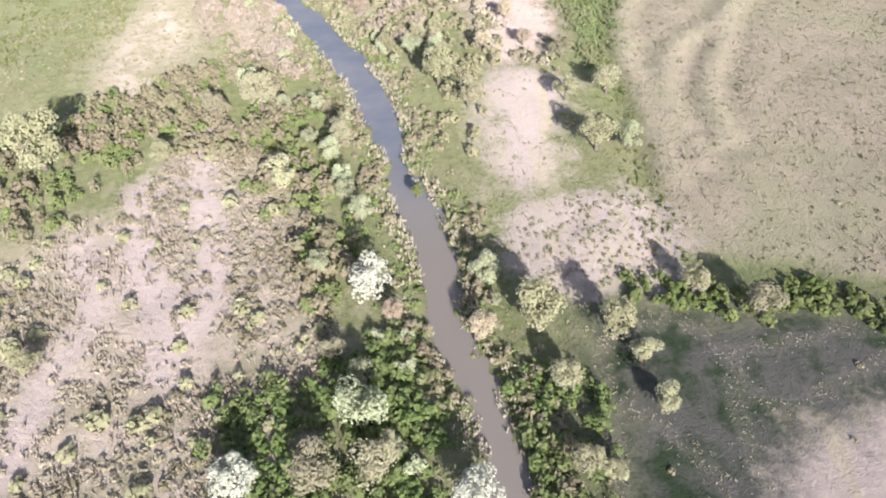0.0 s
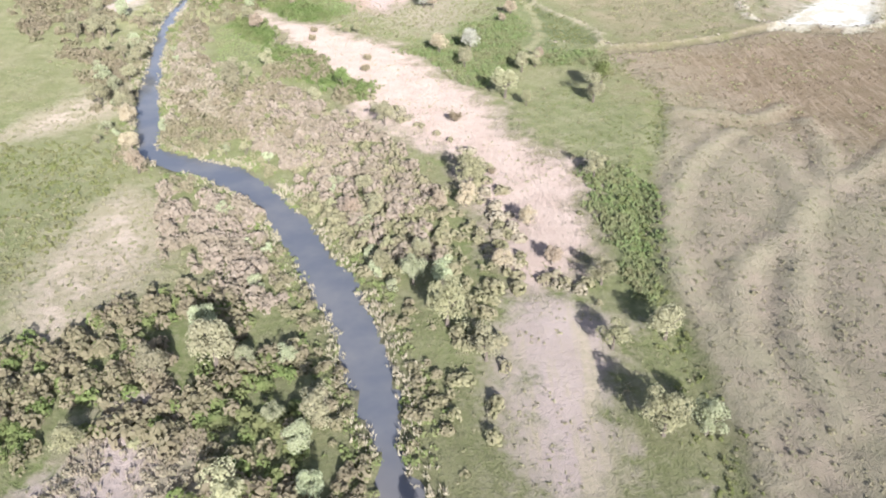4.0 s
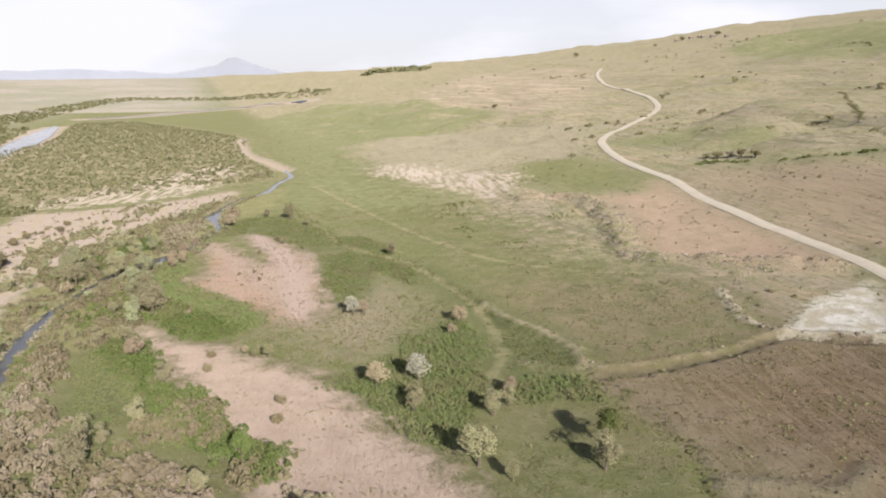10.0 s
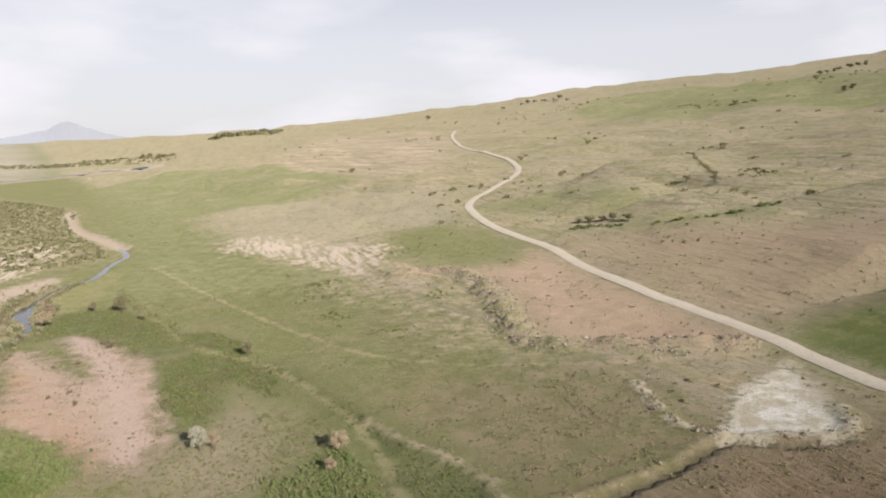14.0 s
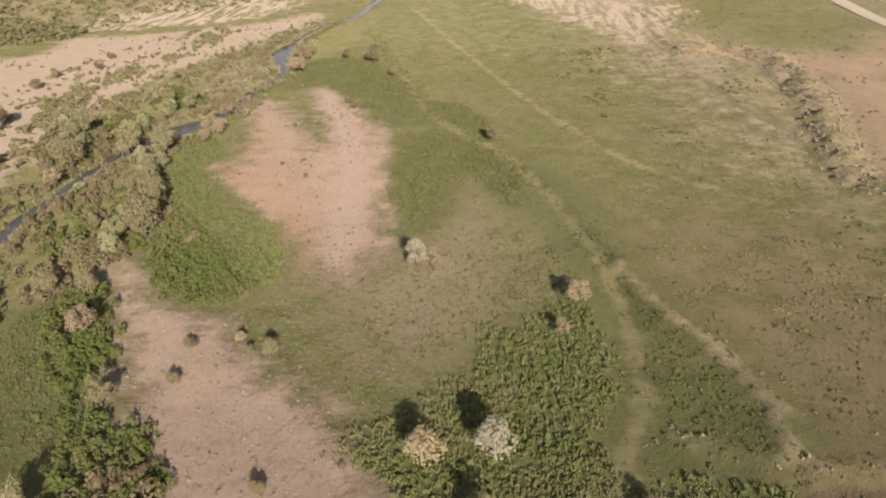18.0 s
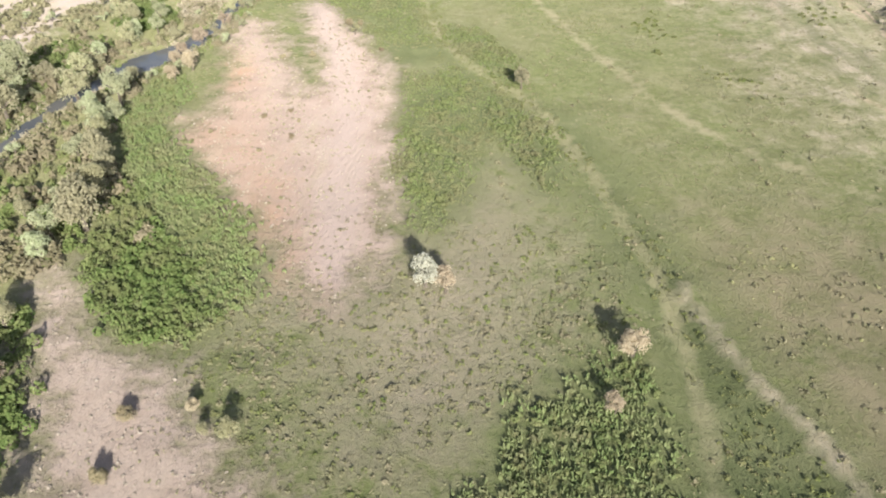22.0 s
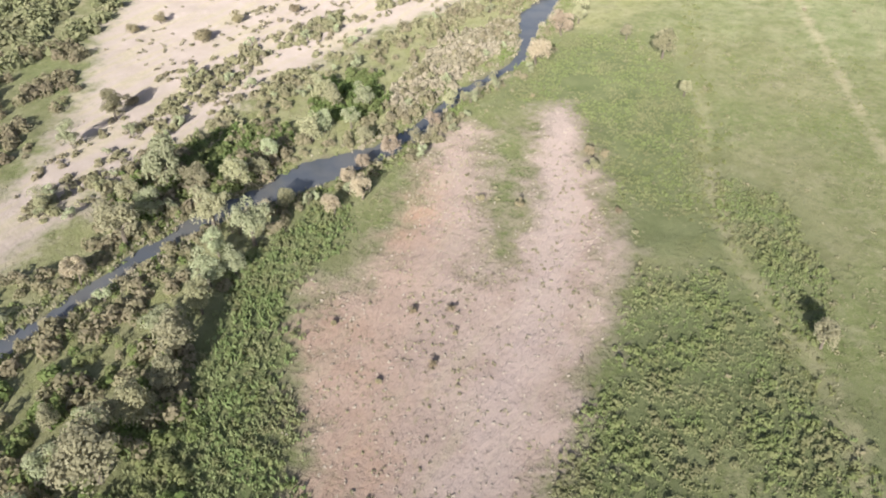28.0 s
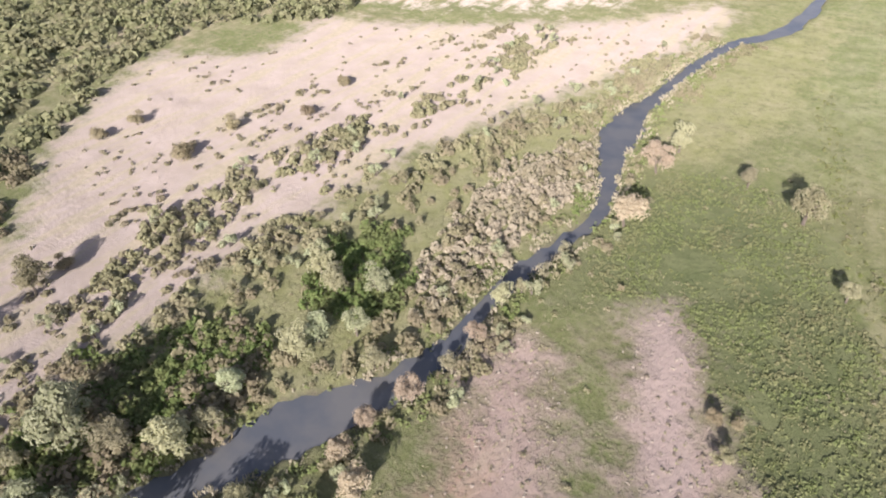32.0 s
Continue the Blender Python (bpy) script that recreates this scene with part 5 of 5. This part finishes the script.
clumps("dash_tufts", scatter(EAST_PATCH, (8, -20, 30, 2), 1.3, 133, 0, 0.0, 2.5), 0.2, 0.2, 14, SCRUB, 134, "short grey tufts in broken rows on pale sand", "shrubs", 0.3)
clumps("sand_heath", scatter(SAND_HEATH, (-18, 28, 22, 96), 0.32, 111, 0, -0.1, 5), 0.75, 0.95, 60, HEATH, 112, "beige heath bushes spreading over the pale sand", "heath", 0.2)
clumps("sand_scrub", scatter(union(SAND_HEATH, zone([(8, 33), (19, 33), (20, 29), (15, 27), (9, 29)])), (-18, 24, 22, 96), 0.16, 113, 0, 0.0, 5), 0.7, 0.9, 44, SCRUB, 114, "olive scrub at the edge of the pale sand", "scrub", 0.25)
clumps("bank_scrub", scatter(zone([(-14, 55), (-9, 38), (-4.5, 32), (1, 25), (3.5, 10), (7, 2), (8, 20), (6, 54)]), (-15, 0, 10, 56), 0.35, 61, 0, -0.1, 4), 0.7, 1.0, 64, SCRUB, 62, "olive bushes on the bank of the stream", "scrub", 0.19)
clumps("field_hedge", scatter(beside(spline([(22, -15), (26.5, -15.5), (33, -18), (40, -17), (46, -20), (60, -26)]), 1.3), (20, -30, 62, -12), 1.4, 63), 0.55, 0.8, 36, THICKET, 64, "dark hedge of shrubs below the field", "hedge", 0.27)
blades("reed_bed", scatter(DAMP, (-62, 28, 40, 246), 2.6, 43, 0, -0.75, 5, 1.0, 2.4), 0.30, 0.62, 7, REED, 44, "green reed beds standing in the damp hollows", "reeds")
clumps("reed_bed_herbs", scatter(union(DAMP, REEDS_EAST), (-62, 28, 40, 246), 0.95, 45, 0, -0.3, 4, 1.0, 2.4), 0.33, 0.5, 18, REED, 46, "leafy green herbs among the reeds", "herbs", 0.3)
blades("bank_reeds", scatter(fringe(0.7, 0.5), (-82, -60, 16, 345), 5.0, 101, 0, -0.25, 5, -0.5, 0.4), 0.24, 0.65, 6, HEATH, 102, "pale beige reeds fringing the stream", "reeds")
blades("sedge_bed", scatter(union(REEDS_EAST, LAWN), (-58, 112, 13, 248), 3.6, 99, 0, -0.6, 5, 1.0, 2.0), 0.20, 0.36, 6, REED, 100, "even green sedge bed beside the bare sand", "sedge")
clumps("meadow_herbs", scatter(but(WEST_GREEN, DRY_PATCHES), (-112, 28, -45, 104), 0.9, 103, 0, -0.5, 5), 0.30, 0.28, 8, GRASS, 104, "low green herbs covering the damp meadow", "herbs", 0.36)
clumps("slope_straw", scatter(union(DRY_PATCHES, WORN_SLOPE), (-82, -30, -20, 110), 0.6, 105, 0, 0.0, 4), 0.24, 0.2, 8, STRAW, 106, "straw tufts on the dry slope", "grass", 0.36)
clumps("rough_meadow", scatter(ROUGH, (-56, 234, -15, 292), 3.2, 65, 0, -0.5, 5), 0.24, 0.26, 8, REED, 66, "rough green herbs of the damp meadow", "herbs", 0.32)
clumps("tussocks", scatter(but(TUSSOCKS, BARE), (-34, 130, 22, 178), 0.8, 67, 0, -0.2, 5), 0.25, 0.18, 9, STRAW, 68, "khaki grass tussocks on damp ground", "grass", 0.33)
clumps("green_tussocks", scatter(but(TUSSOCKS, BARE), (-34, 130, 22, 178), 0.4, 69, 0, 0.0, 6), 0.25, 0.18, 9, GRASS, 70, "green grass tussocks on damp ground", "grass", 0.33)
blades("meadow_grass", scatter(but(union(MEADOW, LUSH_EAST, SUNNY), BARE), (-62, 60, 42, 300), 0.9, 47, 0, -0.3, 7), 0.22, 0.22, 5, GRASS, 48, "short green meadow grass", "grass")
blades("plain_grass", scatter(but(lambda x, y: 20 + 0 * x, BARE, FIELD, BEACH, SHADE_TINT, FALLOW), (-100, -58, 45, 300), 0.6, 49, 0, 0.05, 8), 0.27, 0.24, 4, STRAW, 50, "dry straw-coloured grass tufts", "grass")
clumps("plain_weeds", scatter(but(lambda x, y: 20 + 0 * x, BARE, BEACH, DAMP, beside(ROAD, 4.5), SALT), (-130, -58, 110, 300), 0.04, 71, 0, 0.05, 12), 0.30, 0.24, 12, SCRUB, 72, "scattered olive weeds on the grassland", "weeds", 0.32)
clumps("tilled_weeds", scatter(union(TILLED, FALLOW), (26, 40, 112, 178), 0.3, 97, 0, 0.1, 6), 0.24, 0.18, 8, DARK, 98, "dark weeds of the brown tilled ground", "weeds", 0.36)
clumps("soil_clods", scatter(but(TILLED, beside(BANK, 3)), (36, 46, 112, 128), 0.8, 115, 0, -0.2, 4), 0.15, 0.07, 5, SOIL, 116, "brown clods of the tilled ground", "clods", 0.5)
blades("trail_grass", scatter(union(*[beside(p, 0.28) for p in PATHS]), (-45, -60, 46, -18), 9, 129, 0, 0, 5, 1.0, 0.25), 0.14, 0.16, 5, HEATH, 130, "pale trodden grass along narrow animal trails", "grass")
clumps("bank_stones", scatter(union(beside(BANK, 0.7), beside(SALT_RIM, 1.0)), (20, 118, 104, 162), 0.8, 123, 0, -0.1, 4, 1.0, 0.3), 0.22, 0.2, 7, PALE_STONE, 124, "pale clods and stones along the earth bank", "stones", 0.5)
clumps("sand_tussocks", scatter(HEART, (-60, 155, -8, 260), 0.3, 125, 0, -0.05, 6), 0.2, 0.18, 9, STRAW, 126, "straw-coloured tussocks dotted over the bare sand", "grass", 0.34)
clumps("sand_stones", scatter(union(HEART, PLAZA), (-60, 30, 24, 260), 0.5, 127, 0, 0.0, 4), 0.13, 0.09, 6, PALE_STONE, 128, "small pale stones lying on the sand", "stones", 0.5)
clumps("fallow_tufts", scatter(FALLOW, (26, 122, 78, 178), 0.5, 117, 0, -0.1, 5), 0.25, 0.2, 8, STRAW, 118, "dry tufts of the fallow ground", "grass", 0.36)
clumps("strip_heath", scatter(HEATH_STRIP, (-66, 80, -36, 146), 0.5, 119, 0, -0.3, 4), 0.8, 1.1, 50, HEATH, 120, "beige heath bushes in rows beside the stream", "heath", 0.21)
clumps("lawn_herbs", scatter(but(GREEN_SPOTS, beside(TRACK, 1.0)), (15, 205, 80, 305), 0.35, 121, 0, 0.05, 5), 0.45, 0.3, 14, GRASS, 122, "green weed patches on the grassland", "weeds", 0.3)
clumps("field_weeds", scatter(but(FIELD, TILLED), (26, -30, 112, 128), 0.7, 51), 0.20, 0.17, 6, STRAW, 52, "weeds and stubble tufts of the fallow field", "stubble", 0.36)
clumps("sand_weeds", scatter(BARE, (-60, -30, 30, 258), 0.8, 53, 0, 0.05, 5), 0.17, 0.12, 6, SCRUB, 54, "small dry weeds on the bare sand", "weeds", 0.36)
clumps("ditch_herbs", scatter(but(union(beside(DITCH, 1.7), WEDGE), beside(DITCH_PATH, 0.7)), (-45, -12, 44, 335), 0.9, 55, 0, 0.0, 6), 0.24, 0.26, 12, GRASS, 56, "rank green herbs along the ditch", "herbs", 0.3)
clumps("sand_bush_rows", scatter(union(beside(SANDY_BAND - np.array([9.0, 0]), 1.6), beside(SANDY_BAND - np.array([17.0, -6.0]), 1.3), beside(SANDY_BAND + np.array([6.0, 3.0]), 1.2)), (-130, 195, -85, 335), 0.5, 85, 0, 0.15, 7), 0.5, 0.6, 26, SCRUB, 86, "broken rows of small olive bushes on pale sand", "shrubs", 0.28)
# added dark clumps in place of the gully's shadowed cut
clumps("gully_scrub", scatter(union(*[beside(g, 0.8) for g in GULLIES]), (200, 270, 295, 452), 0.7, 87, 0), 0.6, 0.5, 14, DARK, 88, "dark clumps standing in for the shade of the narrow hillside gully", "scrub", 0.33)
clumps("seep_bushes", scatter(beside(SEEP, 2.6), (132, 262, 212, 312), 0.09, 89, 0), 1.0, 0.9, 18, THICKET, 90, "green bushes along a damp seep on the hillside", "bushes", 0.3)
clumps("upper_hill_scrub", scatter(lambda x, y: x - foot(y) - 60, (100, 250, 1000, 1300), 0.003, 91, 0, 0.55, 60), 1.7, 1.0, 10, DARK, 92, "dark scrub patches of the upper hillside", "scrub", 0.36)
clumps("skyline_wood", scatter(beside(spline([(10, 2420), (70, 2380), (140, 2330)], 20), 40), (-40, 2260, 200, 2480), 0.012, 93), 9, 8, 14, FAR_SCRUB, 94, "small dark wood on the far plain", "wood", 0.36)
clumps("green_plain_weeds", scatter(GREEN_PLAIN, (-100, 205, 105, 870), 0.012, 95, 3, 0.1, 30), 0.55, 0.35, 10, SCRUB, 96, "scattered dark weeds of the green flat", "weeds", 0.33)
clumps("hill_scrub", scatter(but(lambda x, y: x - foot(y) - 10, beside(ROAD, 4.5)), (50, 130, 420, 620), 0.006, 73, 0, 0.4, 26), 0.6, 0.45, 14, SCRUB, 74, "low dark scrub dotted over the hillside", "scrub", 0.33)
clumps("hill_tufts", scatter(but(lambda x, y: x - foot(y) - 8, beside(ROAD, 4.0), SALT, CROP), (40, 130, 260, 520), 0.03, 131, 0, 0.0, 18), 0.34, 0.26, 7, STRAW, 132, "dry grass tufts dotted over the hillside", "grass", 0.36)
clumps("scree_stones", scatter(beside(MOUND, 4.5), (55, 120, 112, 292), 0.5, 75), 0.3, 0.26, 7, PALE_STONE, 76, "pale stones and clods of the eroded bank", "stones", 0.5)
clumps("river_scrub", scatter(SCRUBLAND, (-420, 250, -55, 1130), 0.05, 77, 0, 0.0, 16), 1.3, 1.0, 9, FAR_SCRUB, 78, "olive scrub covering the far river plain", "scrub", 0.33)
clumps("river_wood", scatter(union(beside(spline([(-480, 700), (-503, 922), (-634, 1547), (-603, 1954), (-258, 1851), (-120, 1700)], 20), 45), beside(spline([(-330, 480), (-345, 640), (-385, 800), (-440, 960)], 20), 22)), (-690, 440, -90, 1990), 0.007, 79, 0, 0.0, 60), 3.2, 2.8, 16, FAR_SCRUB, 80, "dark woods along the far river", "wood", 0.33)


# pale bushes along the stream and between the sands
bush = [make_tree("willow_bush", 140 + k, SILVER if k else YELLOW, 1.0, 0.82, "pale rounded willow bush beside stream and sand", "bush", 3, 0.115, 8, 60) for k in range(3)]
bush_spots = scatter(union(fringe(2.2, 4.0), beside(SANDY_BAND, 4), beside(SANDY_EDGE, 5)), (-112, -55, 16, 335), 0.048, 83, 0, -0.1, 9)
heights = height(*bush_spots)
for i, (x, y) in enumerate(zip(*bush_spots)):
    r = rng.uniform(0.7, 1.35)
    m = pose(x, y, float(heights[i]) - 0.02, 0, 0, rng.uniform(0, 360)) @ Matrix.Diagonal((r * rng.uniform(0.9, 1.15), r, r * rng.uniform(0.95, 1.3), 1))
    ob = bush[i] if i < 3 else copy_thing(bush[rng.randrange(3)], m)
    ob.matrix_basis = m
    tagged(ob, group="willow bushes of the stream")


# ---------------------------------------------------------------- the hillside
def rock_mesh(seed):
    bm = bmesh.new()
    bmesh.ops.create_icosphere(bm, subdivisions=2, radius=0.5)
    for v in bm.verts:
        v.co *= 1 + 0.35 * noise.noise(v.co * 2.2 + Vector((seed * 7, 0, 0)))
        v.co.z *= 0.6
    me = bpy.data.meshes.new("boulder")
    bm.to_mesh(me)
    bm.free()
    me.materials.append(PALE_ROCK)
    return me


PALE_ROCK = plain_material("pale_rock", (0.46, 0.41, 0.34), (0.32, 0.28, 0.22), 0.8)
rocks = [rock_mesh(s) for s in range(4)]
rng = random.Random(9)
# rocks of the gully, beside the road and on the slope above it
for cx, cy, spread, many in ((229, 336, 5, 3), (210, 282, 5, 3), (300, 470, 20, 4), (420, 640, 40, 6), (330, 520, 40, 4), (93, 172, 6, 4), (76, 186, 5, 5)):
    for i in range(many):
        x, y = cx + rng.gauss(0, spread * 0.5), cy + rng.gauss(0, spread * 0.5)
        s = rng.uniform(0.4, 1.0) * (0.8 + cy / 400)
        ob = new("boulder", rocks[rng.randrange(4)])
        ob.matrix_world = pose(x, y, float(height(np.array([x]), np.array([y]))[0]) + 0.1 * s, 0, 0, rng.uniform(0, 360)) @ Matrix.Diagonal((s, s * rng.uniform(0.7, 1.3), s, 1))
        tagged(ob, "pale weathered boulder lying on dry grass", "boulder", "boulders of the hillside")

hill_tree = [make_tree("hill_tree", 70 + j, DARK, 0.9, 0.95, "dark rounded tree standing alone on the hillside", "tree", 1, 0.11, 12) for j in range(2)]
spots = [(673, 696), (658, 691), (877, 957), (895, 962), (915, 968), (1017, 1008), (560, 728), (568, 724), (546, 732), (883, 831), (466, 1697), (123, 757), (281, 567), (534, 1393), (696, 1482), (702, 1486), (824, 908), (937, 989), (1020, 1041), (1060, 1066), (1114, 1100), (908, 862), (677, 710), (694, 714), (560, 746), (557, 722), (560, 701),
         (143, 313), (147, 311), (151, 308), (154, 304), (156, 296), (223, 566), (228, 360), (930, 975), (960, 985), (620, 1475)]
for i, (x, y) in enumerate(spots):
    r = rng.uniform(1.0, 1.5) * (0.9 + y / 420)
    m = pose(x, y, float(height(np.array([x]), np.array([y]))[0]) - 0.1, 0, 0, rng.uniform(0, 360)) @ Matrix.Diagonal((r * 1.1, r * 1.1, r, 1))
    ob = hill_tree[i] if i < 2 else copy_thing(hill_tree[i % 2], m)
    ob.matrix_basis = m
    tagged(ob, group="trees of the hillside")

WALL = plain_material("whitewashed_wall", (0.28, 0.26, 0.23), (0.22, 0.20, 0.18), 0.6)
ROOF = plain_material("faded_tin_roof", (0.40, 0.27, 0.22), (0.33, 0.24, 0.20), 0.4)
HOLE = plain_material("dark_window_pane", (0.05, 0.05, 0.06), (0.07, 0.07, 0.08), 0.5, 0.2)


def box(bm, lo, hi):
    v = [bm.verts.new((x, y, z)) for z in (lo[2], hi[2]) for y in (lo[1], hi[1]) for x in (lo[0], hi[0])]
    for f in ((0, 2, 3, 1), (4, 5, 7, 6), (0, 1, 5, 4), (2, 6, 7, 3), (0, 4, 6, 2), (1, 3, 7, 5)):
        bm.faces.new([v[i] for i in f])


def make_house(w, d, h):
    """A small farmhouse: walls, a pitched roof, a door and windows."""
    house = new("farmhouse")
    tagged(house, "small whitewashed farmhouse with a faded red roof", "house", "houses of the hamlet")
    bm = bmesh.new()
    box(bm, (-w / 2, -d / 2, -1.5), (w / 2, d / 2, h))
    part("wall", bm, WALL, house)
    bm = bmesh.new()
    e, t = 0.5, h + d * 0.32
    a = [bm.verts.new(p) for p in ((-w / 2 - e, -d / 2 - e, h), (w / 2 + e, -d / 2 - e, h), (w / 2 + e, 0, t), (-w / 2 - e, 0, t), (-w / 2 - e, d / 2 + e, h), (w / 2 + e, d / 2 + e, h))]
    for f in ((0, 1, 2, 3), (3, 2, 5, 4), (0, 3, 4), (1, 5, 2), (0, 4, 5, 1)):
        bm.faces.new([a[i] for i in f])
    part("roof", bm, ROOF, house)
    for i, x in enumerate((-w * 0.32, 0, w * 0.32)):
        bm = bmesh.new()
        low = 0 if i == 1 else h * 0.4
        box(bm, (x - 0.5, -d / 2 - 0.04, low), (x + 0.5, -d / 2 + 0.02, h * 0.78))
        part("door" if i == 1 else "window", bm, HOLE, house)
    return house


for i, (x, y, turn) in enumerate(((656, 1516, 12), (660, 1467, 20), (668, 1440, 8), (678, 1405, 25), (664, 1490, 15), (640, 1545, 5))):
    house = make_house(7 + i % 3 * 1.5, 5.5, 2.8)
    house.matrix_basis = pose(x, y, float(height(np.array([x]), np.array([y]))[0]) + 0.6, 0, 0, turn)
